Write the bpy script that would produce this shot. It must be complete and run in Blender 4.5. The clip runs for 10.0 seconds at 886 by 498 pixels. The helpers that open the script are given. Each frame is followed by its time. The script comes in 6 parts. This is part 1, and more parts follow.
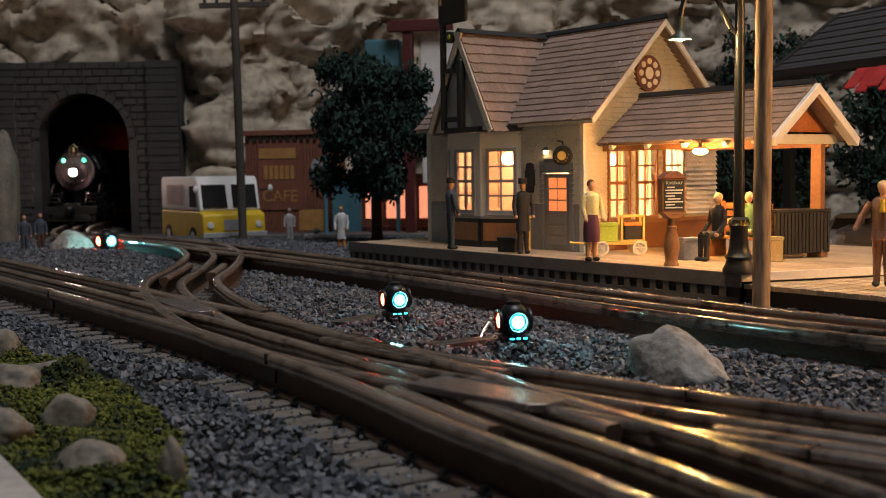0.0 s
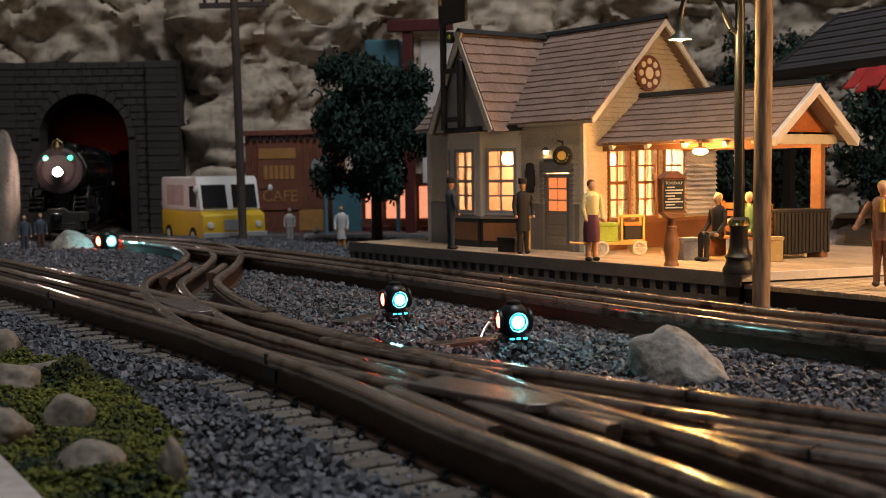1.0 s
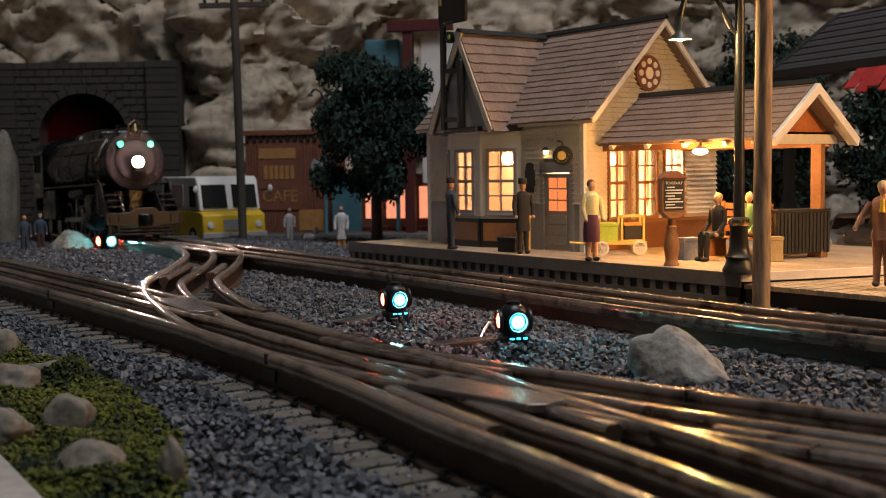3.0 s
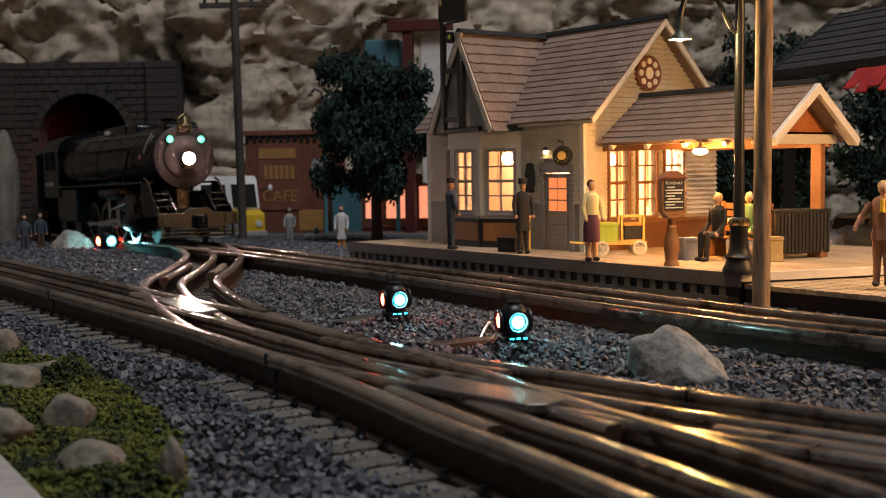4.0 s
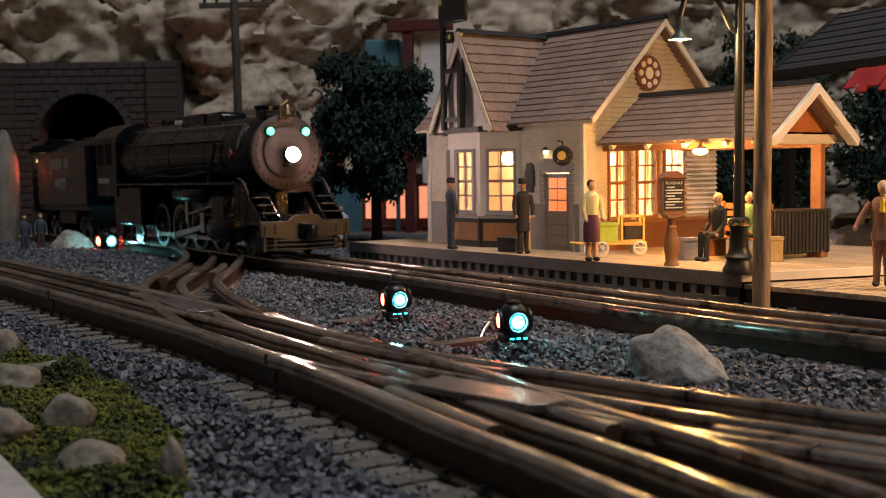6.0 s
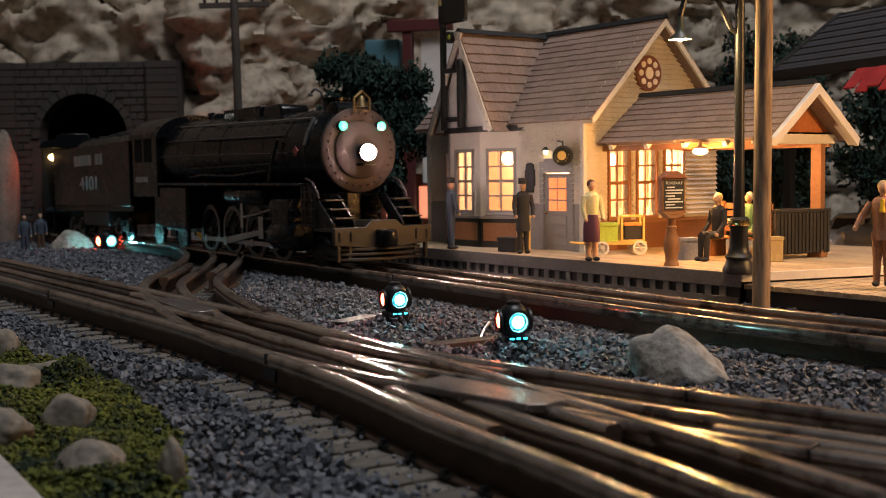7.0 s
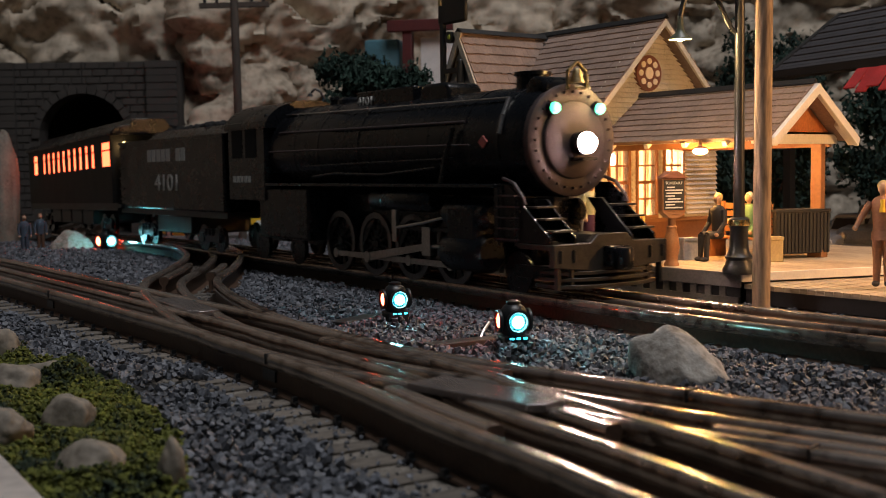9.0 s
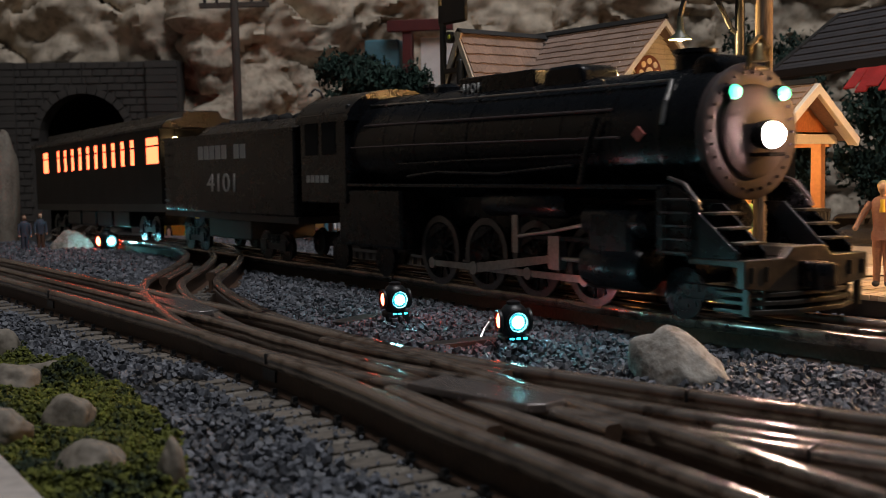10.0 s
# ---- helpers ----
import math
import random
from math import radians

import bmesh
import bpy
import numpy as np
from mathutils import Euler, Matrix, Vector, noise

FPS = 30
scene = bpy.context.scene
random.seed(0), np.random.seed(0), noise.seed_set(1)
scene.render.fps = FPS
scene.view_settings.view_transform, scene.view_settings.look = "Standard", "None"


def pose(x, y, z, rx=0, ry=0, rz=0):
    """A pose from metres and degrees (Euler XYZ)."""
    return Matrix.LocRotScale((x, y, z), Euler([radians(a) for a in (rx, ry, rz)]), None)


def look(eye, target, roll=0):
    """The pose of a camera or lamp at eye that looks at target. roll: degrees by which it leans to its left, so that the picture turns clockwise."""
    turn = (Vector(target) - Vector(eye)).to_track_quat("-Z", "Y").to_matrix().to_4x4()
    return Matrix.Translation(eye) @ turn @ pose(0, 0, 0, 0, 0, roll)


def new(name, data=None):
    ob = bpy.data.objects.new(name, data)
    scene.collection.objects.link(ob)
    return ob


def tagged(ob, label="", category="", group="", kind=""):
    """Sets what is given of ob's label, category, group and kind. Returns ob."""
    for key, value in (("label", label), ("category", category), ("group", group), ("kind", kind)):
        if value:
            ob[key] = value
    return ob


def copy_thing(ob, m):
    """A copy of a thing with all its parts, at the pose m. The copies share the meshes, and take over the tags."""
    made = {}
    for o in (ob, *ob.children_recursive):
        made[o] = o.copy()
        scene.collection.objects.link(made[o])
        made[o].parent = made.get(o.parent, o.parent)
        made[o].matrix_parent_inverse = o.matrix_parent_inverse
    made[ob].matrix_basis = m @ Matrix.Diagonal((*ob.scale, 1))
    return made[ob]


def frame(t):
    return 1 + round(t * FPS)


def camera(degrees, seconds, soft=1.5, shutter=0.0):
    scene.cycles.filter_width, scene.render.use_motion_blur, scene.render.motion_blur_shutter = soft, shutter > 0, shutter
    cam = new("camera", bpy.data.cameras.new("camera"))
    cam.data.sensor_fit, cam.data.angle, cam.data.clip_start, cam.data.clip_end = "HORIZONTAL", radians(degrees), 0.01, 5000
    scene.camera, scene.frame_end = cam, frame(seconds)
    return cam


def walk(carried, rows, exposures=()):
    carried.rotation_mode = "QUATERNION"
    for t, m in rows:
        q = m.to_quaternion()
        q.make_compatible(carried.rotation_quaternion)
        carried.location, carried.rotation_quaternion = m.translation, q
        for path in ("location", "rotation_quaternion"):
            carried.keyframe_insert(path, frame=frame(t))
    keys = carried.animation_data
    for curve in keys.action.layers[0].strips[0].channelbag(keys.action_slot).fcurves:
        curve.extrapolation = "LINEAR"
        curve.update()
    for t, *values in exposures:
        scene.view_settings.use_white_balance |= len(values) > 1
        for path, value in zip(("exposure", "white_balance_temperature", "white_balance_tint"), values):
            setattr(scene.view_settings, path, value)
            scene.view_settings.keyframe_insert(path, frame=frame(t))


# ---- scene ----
# ---- camera ----
cam = camera(43.3, 10.0, soft=0.7, shutter=0.5)
EYE = (0.0, 0.0, 0.067)
VIEW = look(EYE, (0.0, 1.0, 0.067 - 140 / 1975), roll=-0.83)
walk(cam, [(0.0, VIEW), (10.0, VIEW)])
# small phone lens close to a model: shallow focus on the station front
cam.data.dof.use_dof = True
cam.data.dof.focus_distance = 0.47
cam.data.dof.aperture_fstop = 33.0

# ---- light: a dim room, the model's own lamps do the rest ----
world = bpy.data.worlds.new("room")
scene.world = world
world.use_nodes = True
world.node_tree.nodes["Background"].inputs[0].default_value = (0.70, 0.84, 1.0, 1)
world.node_tree.nodes["Background"].inputs[1].default_value = 0.027
scene.view_settings.exposure = 0.12


def area_lamp(name, eye, target, size, watts, colour):
    d = bpy.data.lights.new(name, "AREA")
    d.size, d.energy, d.color = size, watts, colour
    ob = new(name, d)
    ob.matrix_world = look(eye, target)
    return ob


def point_lamp(name, place, watts, colour, radius):
    d = bpy.data.lights.new(name, "POINT")
    d.energy, d.color, d.shadow_soft_size = watts, colour, radius
    ob = new(name, d)
    ob.location = place
    return ob


# the dimmed ceiling light of the layout room, high over the aisle
area_lamp("room_ceiling_light", (0.35, 0.15, 1.75), (0.05, 0.6, 0.0), 0.7, 17.5, (1.0, 0.98, 1.0))


# ---- materials ----
def material(name, colour, rough=0.7, metal=0.0, var=0.25, grain=900, blotch=90, bump=0.15, dirt=None, dirt_amount=0.3,
             emit=None, strength=0.0, spread=0.0, stretch=None, spec=0.5):
    """Colour with fine grain and large blotches, both at true size; var: how far they shift the colour."""
    m = bpy.data.materials.new(name)
    m.use_nodes = True
    t = m.node_tree
    p = t.nodes["Principled BSDF"]
    tc = t.nodes.new("ShaderNodeTexCoord")
    mp = t.nodes.new("ShaderNodeMapping")
    t.links.new(tc.outputs["Object"], mp.inputs["Vector"])
    if stretch:
        mp.inputs["Scale"].default_value = stretch
    fine = t.nodes.new("ShaderNodeTexNoise")
    fine.inputs["Scale"].default_value, fine.inputs["Detail"].default_value = grain, 4
    big = t.nodes.new("ShaderNodeTexNoise")
    big.inputs["Scale"].default_value, big.inputs["Detail"].default_value = blotch, 3
    t.links.new(mp.outputs[0], fine.inputs["Vector"])
    t.links.new(mp.outputs[0], big.inputs["Vector"])
    add = t.nodes.new("ShaderNodeMath")
    add.operation = "MULTIPLY_ADD"
    t.links.new(fine.outputs["Fac"], add.inputs[0])
    add.inputs[1].default_value = 0.5
    half = t.nodes.new("ShaderNodeMath")
    half.operation = "MULTIPLY"
    half.inputs[1].default_value = 0.5
    t.links.new(big.outputs["Fac"], half.inputs[0])
    t.links.new(half.outputs[0], add.inputs[2])
    ramp = t.nodes.new("ShaderNodeValToRGB")
    dark = [c * (1 - var) for c in colour] if dirt is None else dirt
    lite = [min(1, c * (1 + var)) for c in colour]
    e = ramp.color_ramp.elements
    e[0].position, e[0].color = 0.5 - (0.18 if dirt is None else 0.22 - 0.25 * dirt_amount), (*dark, 1)
    e[1].position, e[1].color = 0.66, (*lite, 1)
    if dirt is not None:
        mid = ramp.color_ramp.elements.new(0.5)
        mid.color = (*colour, 1)
    t.links.new(add.outputs[0], ramp.inputs[0])
    out = ramp.outputs[0]
    if spread:
        info = t.nodes.new("ShaderNodeObjectInfo")
        geo = t.nodes.new("ShaderNodeNewGeometry")
        s = t.nodes.new("ShaderNodeMath")
        s.operation = "ADD"
        t.links.new(info.outputs["Random"], s.inputs[0])
        t.links.new(geo.outputs["Random Per Island"], s.inputs[1])
        mr = t.nodes.new("ShaderNodeMapRange")
        mr.inputs["From Max"].default_value = 2.0
        mr.inputs["To Min"].default_value, mr.inputs["To Max"].default_value = 1 - spread, 1 + spread
        t.links.new(s.outputs[0], mr.inputs["Value"])
        hsv = t.nodes.new("ShaderNodeHueSaturation")
        t.links.new(out, hsv.inputs["Color"])
        t.links.new(mr.outputs[0], hsv.inputs["Value"])
        out = hsv.outputs[0]
    t.links.new(out, p.inputs["Base Color"])
    rr = t.nodes.new("ShaderNodeMapRange")
    rr.inputs["To Min"].default_value, rr.inputs["To Max"].default_value = max(0.02, rough - 0.12), min(1, rough + 0.12)
    t.links.new(add.outputs[0], rr.inputs["Value"])
    t.links.new(rr.outputs[0], p.inputs["Roughness"])
    p.inputs["Metallic"].default_value = metal
    p.inputs["Specular IOR Level"].default_value = spec
    if bump:
        b = t.nodes.new("ShaderNodeBump")
        b.inputs["Strength"].default_value, b.inputs["Distance"].default_value = bump, 0.0012
        t.links.new(add.outputs[0], b.inputs["Height"])
        t.links.new(b.outputs[0], p.inputs["Normal"])
    if emit:
        p.inputs["Emission Color"].default_value = (*emit, 1)
        p.inputs["Emission Strength"].default_value = strength
    return m


def clear_glass(name, tint=(1, 1, 1)):
    m = bpy.data.materials.new(name)
    m.use_nodes = True
    p = m.node_tree.nodes["Principled BSDF"]
    p.inputs["Base Color"].default_value = (*tint, 1)
    p.inputs["Transmission Weight"].default_value, p.inputs["Roughness"].default_value = 1.0, 0.03
    p.inputs["IOR"].default_value = 1.1
    return m


RAIL_TOP = material("worn_rail_steel", (0.34, 0.285, 0.245), 0.23, 0.72, 0.15, 200, 25, 0.008, dirt=(0.085, 0.06, 0.045))
RAIL_SIDE = material("rusty_rail_side", (0.085, 0.05, 0.032), 0.55, 0.3, 0.4, 700, 80, 0.2)
TIE = material("weathered_tie_wood", (0.13, 0.112, 0.093), 0.85, 0, 0.6, 900, 120, 0.6, spread=0.45, stretch=(1, 0.25, 1))
GRAVEL = material("grey_crushed_stone", (0.118, 0.128, 0.15), 0.6, 0, 0.45, 1200, 300, 0.3, spread=0.8)
GROUND = material("ballast_bed", (0.03, 0.029, 0.028), 0.95, 0, 0.4, 600, 60, 0.5)
STONE = material("pale_fieldstone", (0.34, 0.315, 0.28), 0.85, 0, 0.35, 400, 60, 0.9, dirt=(0.17, 0.145, 0.115))
CLIFF = material("buff_rock_face", (0.46, 0.395, 0.31), 0.9, 0, 0.3, 90, 9, 1.0, dirt=(0.19, 0.155, 0.115), dirt_amount=0.25)
PORTAL = material("grey_cut_stone", (0.045, 0.040, 0.036), 0.9, 0, 0.3, 500, 40, 0.4, spread=0.2)
PEBBLE = material("brown_grey_pebble", (0.20, 0.175, 0.14), 0.75, 0, 0.3, 500, 60, 0.3, dirt=(0.12, 0.10, 0.08))
GRIT = material("tan_track_grit", (0.15, 0.135, 0.115), 0.95, 0, 0.5, 900, 120, 0.9)
NEARBLACK = material("near_black", (0.007, 0.0065, 0.0065), 0.95, 0, 0.3, 300, 40, 0.3)
MOSS = material("green_moss_foam", (0.085, 0.095, 0.012), 0.95, 0, 0.6, 300, 38, 0.6, dirt=(0.010, 0.022, 0.010), dirt_amount=0.5, spread=0.5)
LEAF = material("dark_green_foliage", (0.014, 0.036, 0.026), 0.9, 0, 0.5, 500, 60, 0.3, spread=0.5)
BARK = material("brown_bark", (0.07, 0.035, 0.025), 0.9, 0, 0.4, 600, 100, 0.5)
BOARD = material("platform_planks", (0.40, 0.31, 0.20), 0.8, 0, 0.3, 700, 70, 0.2, dirt=(0.2, 0.15, 0.10), stretch=(0.3, 1, 1))
SKIRT_GREY = material("grey_painted_lattice", (0.14, 0.135, 0.13), 0.7, 0, 0.25)
SIDING = material("cream_grey_clapboard", (0.62, 0.58, 0.50), 0.65, 0, 0.12, 800, 50, 0.12, dirt=(0.42, 0.38, 0.32))
WAINSCOT = material("brown_wainscot_paint", (0.20, 0.085, 0.035), 0.6, 0, 0.25, 700, 60, 0.15)
TRIM = material("white_trim_paint", (0.66, 0.64, 0.60), 0.55, 0, 0.1, 800, 60, 0.08)
GREYTRIM = material("grey_trim_paint", (0.28, 0.28, 0.29), 0.6, 0, 0.15, 800, 60, 0.08)
DARKTRIM = material("black_trim_paint", (0.02, 0.02, 0.02), 0.5, 0, 0.3, 800, 60, 0.1)
BROWNTRIM = material("brown_trim_paint", (0.28, 0.13, 0.055), 0.55, 0, 0.2, 700, 60, 0.1)
SHINGLE = material("tan_roof_shingle", (0.24, 0.17, 0.136), 0.85, 0, 0.25, 700, 60, 0.35, spread=0.16)
DARKROOF = material("slate_grey_roof", (0.04, 0.038, 0.042), 0.7, 0, 0.3, 600, 60, 0.3, spread=0.2)
ROOM = material("warm_room_wall", (0.72, 0.52, 0.34), 0.9, 0, 0.1)
CURTAIN = material("cream_curtain", (0.85, 0.72, 0.55), 0.9, 0, 0.12, 400, 80, 0.1)
GLASS = clear_glass("window_glass")
IRON = material("black_cast_iron", (0.018, 0.02, 0.022), 0.4, 0.2, 0.3, 800, 90, 0.15)
POLEWOOD = material("weathered_pole_wood", (0.30, 0.21, 0.13), 0.75, 0, 0.4, 700, 90, 0.4, dirt=(0.12, 0.08, 0.05), stretch=(1, 1, 0.12))
DARKPOLE = material("dark_pole_wood", (0.06, 0.05, 0.042), 0.85, 0, 0.4, 600, 90, 0.4, stretch=(1, 1, 0.12))
LOCO = material("black_locomotive_paint", (0.0036, 0.0042, 0.0056), 0.28, 0.0, 0.4, 500, 50, 0.1, spec=0.35)
DECK = material("worn_khaki_deck", (0.030, 0.026, 0.020), 0.40, 0.1, 0.35, 500, 60, 0.2, dirt=(0.010, 0.009, 0.008))
GRAPHITE = material("graphite_smokebox", (0.05, 0.036, 0.036), 0.55, 0.1, 0.25, 600, 60, 0.15)
TYRE = material("dark_tyre_steel", (0.16, 0.15, 0.15), 0.35, 1.0, 0.3, 600, 60, 0.08)
PANELWOOD = material("orange_brown_panel", (0.42, 0.15, 0.05), 0.6, 0, 0.25, 700, 60, 0.15)
STEEL = material("bright_rod_steel", (0.5, 0.48, 0.46), 0.32, 1.0, 0.25, 600, 60, 0.08)
BRASS = material("polished_brass", (0.75, 0.58, 0.25), 0.25, 1.0, 0.2, 600, 60, 0.05)
OLDBRASS = material("tarnished_brass", (0.22, 0.17, 0.09), 0.4, 1.0, 0.3, 600, 60, 0.1)
LETTER = material("white_lettering", (0.62, 0.62, 0.60), 0.6, 0, 0.1, 800, 60, 0.0)
HEAD = material("headlight_lens", (1, 0.95, 0.9), 0.2, emit=(1.0, 0.70, 0.63), strength=360, bump=0)
GREENLIGHT = material("green_marker_lens", (0.3, 1, 0.6), 0.2, emit=(0.05, 0.9, 0.38), strength=3.2, bump=0)
CYANLIGHT = material("cyan_lantern_lens", (0.5, 0.9, 1), 0.2, emit=(0.30, 0.90, 1.0), strength=110, bump=0)
REDLIGHT = material("red_lantern_lens", (1, 0.3, 0.1), 0.2, emit=(1.0, 0.062, 0.026), strength=42, bump=0)
CYANRIM = material("cyan_lens_rim", (0.3, 0.9, 1), 0.2, emit=(0.03, 0.62, 0.85), strength=4.5, bump=0)
WARMLIGHT = material("warm_bulb", (1, 0.8, 0.5), 0.3, emit=(1.0, 0.62, 0.25), strength=14, bump=0)
COACHLIGHT = material("lit_coach_window", (1, 0.7, 0.35), 0.4, emit=(1.0, 0.11, 0.042), strength=5.5, bump=0)
COACHGREEN = material("dark_coach_paint", (0.004, 0.0036, 0.0038), 0.6, 0, 0.3, 500, 60, 0.1)
SKIN = material("painted_skin", (0.48, 0.29, 0.19), 0.7, 0, 0.1)
YELLOW = material("yellow_paint", (0.72, 0.48, 0.03), 0.5, 0, 0.12)
EDGEPAINT = material("scuffed_edge_paint", (0.34, 0.32, 0.30), 0.6, 0, 0.25, 300, 40, 0.1)
WHITE = material("white_paint", (0.72, 0.71, 0.70), 0.5, 0, 0.1)
BLUE = material("teal_blue_paint", (0.06, 0.17, 0.22), 0.6, 0, 0.2)
RED = material("dull_red_paint", (0.085, 0.014, 0.014), 0.6, 0, 0.25)
BRICKRED = material("red_brown_boarding", (0.20, 0.075, 0.045), 0.8, 0, 0.3, 400, 50, 0.3)
TAN = material("faded_gold_sign", (0.42, 0.22, 0.07), 0.7, 0, 0.25)
PINKLIGHT = material("lit_shop_window", (1, 0.5, 0.35), 0.5, emit=(1.0, 0.33, 0.18), strength=0.9, bump=0)
CLOTH = {n: material(n + "_clothes", c, 0.85, 0, 0.2, 900, 120, 0.2) for n, c in dict(
    navy=(0.045, 0.06, 0.085), black=(0.02, 0.02, 0.022), cream=(0.55, 0.50, 0.28), plum=(0.10, 0.03, 0.055), tan=(0.33, 0.165, 0.10),
    khaki=(0.45, 0.34, 0.16), grey=(0.30, 0.31, 0.33), green=(0.10, 0.22, 0.12), brown=(0.10, 0.05, 0.03), blond=(0.65, 0.48, 0.18),
    white=(0.6, 0.6, 0.6), orange=(0.6, 0.25, 0.06), lime=(0.30, 0.42, 0.06), gold=(0.6, 0.42, 0.12)).items()}


# ---- mesh building, in millimetres ----
class Solid:
    stretch = 1.0      # lengthens along x what is drawn while it is set; upright round shapes stay round

    def __init__(self):
        self.v, self.f, self.mi, self.mats = [], [], [], []
        self.cur = 0

    def use(self, mat):
        if mat not in self.mats:
            self.mats.append(mat)
        self.cur = self.mats.index(mat)
        return self

    def add(self, verts, faces, m=None, pivot=None):
        n = len(self.v)
        pts = [m @ Vector(p) if m else Vector(p) for p in verts]
        if Solid.stretch != 1.0:
            k = Solid.stretch - 1
            for p in pts:
                p.x += k * (p.x if pivot is None else pivot)
        self.v += [tuple(p) for p in pts]
        self.f += [tuple(n + i for i in f) for f in faces]
        self.mi += [self.cur] * len(faces)
        return self

    def box(self, x0, x1, y0, y1, z0, z1, m=None):
        v = [(x, y, z) for z in (z0, z1) for y in (y0, y1) for x in (x0, x1)]
        return self.add(v, [(0, 2, 3, 1), (4, 5, 7, 6), (0, 1, 5, 4), (2, 6, 7, 3), (0, 4, 6, 2), (1, 3, 7, 5)], m)

    def prism(self, poly, a, b, axis="y", m=None):
        """A flat outline pushed from a to b along an axis; the outline lies in the other two (in the order x, y, z)."""
        n = len(poly)
        put = {"x": lambda u, w, k: (k, u, w), "y": lambda u, w, k: (u, k, w), "z": lambda u, w, k: (u, w, k)}[axis]
        v = [put(u, w, k) for k in (a, b) for u, w in poly]
        fs = [tuple(range(n)), tuple(reversed(range(n, 2 * n)))] + [(i, n + i, n + (i + 1) % n, (i + 1) % n) for i in range(n)]
        return self.add(v, fs, m)

    def lathe(self, prof, seg=24, m=None):
        """Turn (radius, height) pairs round z."""
        v, f = [], []
        for r, z in prof:
            v += [(max(r, 1e-4) * math.cos(2 * math.pi * k / seg), max(r, 1e-4) * math.sin(2 * math.pi * k / seg), z) for k in range(seg)]
        for i in range(len(prof) - 1):
            for k in range(seg):
                a, b = i * seg + k, i * seg + (k + 1) % seg
                f.append((a, b, b + seg, a + seg))
        f += [tuple(reversed(range(seg))), tuple(range((len(prof) - 1) * seg, len(prof) * seg))]
        upright = m is not None and m.col[2].z > 0.999
        return self.add(v, f, m, m.translation.x if upright else None)

    def rod(self, p, q, r, r2=None, seg=8):
        p, q = Vector(p), Vector(q)
        r2 = r if r2 is None else r2
        turn = (q - p).to_track_quat("Z", "Y").to_matrix().to_4x4()
        return self.lathe([(r, 0), (r2, (q - p).length)], seg, Matrix.Translation(p) @ turn)

    def ball(self, c, r, seg=10, squash=(1, 1, 1)):
        prof = [(r * math.sin(math.pi * i / 6), -r * math.cos(math.pi * i / 6)) for i in range(7)]
        return self.lathe(prof, seg, Matrix.Translation(c) @ Matrix.Diagonal((*squash, 1)))

    def tube(self, pts, r, seg=8):
        for a, b in zip(pts, pts[1:]):
            self.rod(a, b, r, r, seg)
        return self

    def part(self, name, mat=None, parent=None, label="", m=None, bev=0.0, sharp=40, kind=""):
        me = bpy.data.meshes.new(name)
        me.from_pydata([(x * 0.001, y * 0.001, z * 0.001) for x, y, z in self.v], [], self.f)
        if self.mats:
            for mm in self.mats:
                me.materials.append(mm)
            me.polygons.foreach_set("material_index", self.mi)
        else:
            me.materials.append(mat)
        b = bmesh.new()
        b.from_mesh(me)
        bmesh.ops.recalc_face_normals(b, faces=b.faces)
        b.to_mesh(me)
        b.free()
        me.polygons.foreach_set("use_smooth", [True] * len(me.polygons))
        me.set_sharp_from_angle(angle=radians(sharp))
        ob = new(name, me)
        if parent:
            ob.parent = parent
        if m:
            ob.matrix_basis = m
        if bev:
            md = ob.modifiers.new("bevel", "BEVEL")
            md.width, md.segments, md.limit_method, md.angle_limit = bev * 0.001, 2, "ANGLE", radians(40)
        if label:
            ob["label"] = label
        if kind:
            ob["kind"] = kind
        return ob


def part(name, solid, mat, parent, label="", **kw):
    return solid.part(name, mat, parent, label, **kw)


def thing(name, label, category, m=None, group="", kind=""):
    ob = new(name)
    ob.empty_display_size = 0.01
    if m:
        ob.matrix_basis = m
    return tagged(ob, label, category, group, kind)


def share(name, ob, parent, m):
    """Another part on the same mesh."""
    o = new(name, ob.data)
    o.parent = parent
    o.matrix_basis = m
    return o


def mm(x, y, z, rx=0, ry=0, rz=0):
    return pose(x / 1000, y / 1000, z / 1000, rx, ry, rz)


def dip(y):
    """The bed falls a few millimetres towards the tunnel."""
    u = min(1, max(0, (y - 0.84) / 0.42))
    return -0.007 * u * u * (3 - 2 * u)


# ---- lines of the tracks, in metres ----
MAIN = [(-0.47, 2.6), (-0.472, 2.2), (-0.474, 1.9), (-0.468, 1.6), (-0.46, 1.48), (-0.446, 1.38), (-0.427, 1.29), (-0.404, 1.21), (-0.384, 1.155), (-0.3428, 1.0769), (-0.3058, 1.0159), (-0.2667, 0.9619), (-0.219, 0.8922), (-0.1614, 0.8065), (-0.1006, 0.7165), (-0.0162, 0.5909), (0.0534, 0.4817), (0.1026, 0.4078), (0.1443, 0.3544), (0.2046, 0.2825), (0.2998, 0.1716), (0.419, 0.0315)]
FRONT = [(-0.4287, 0.8674), (-0.3192, 0.7354), (-0.2185, 0.5974), (-0.1187, 0.458), (-0.0678, 0.3855), (-0.015, 0.3005), (0.015, 0.2433), (0.0359, 0.2071), (0.0748, 0.129), (0.1197, 0.0315)]
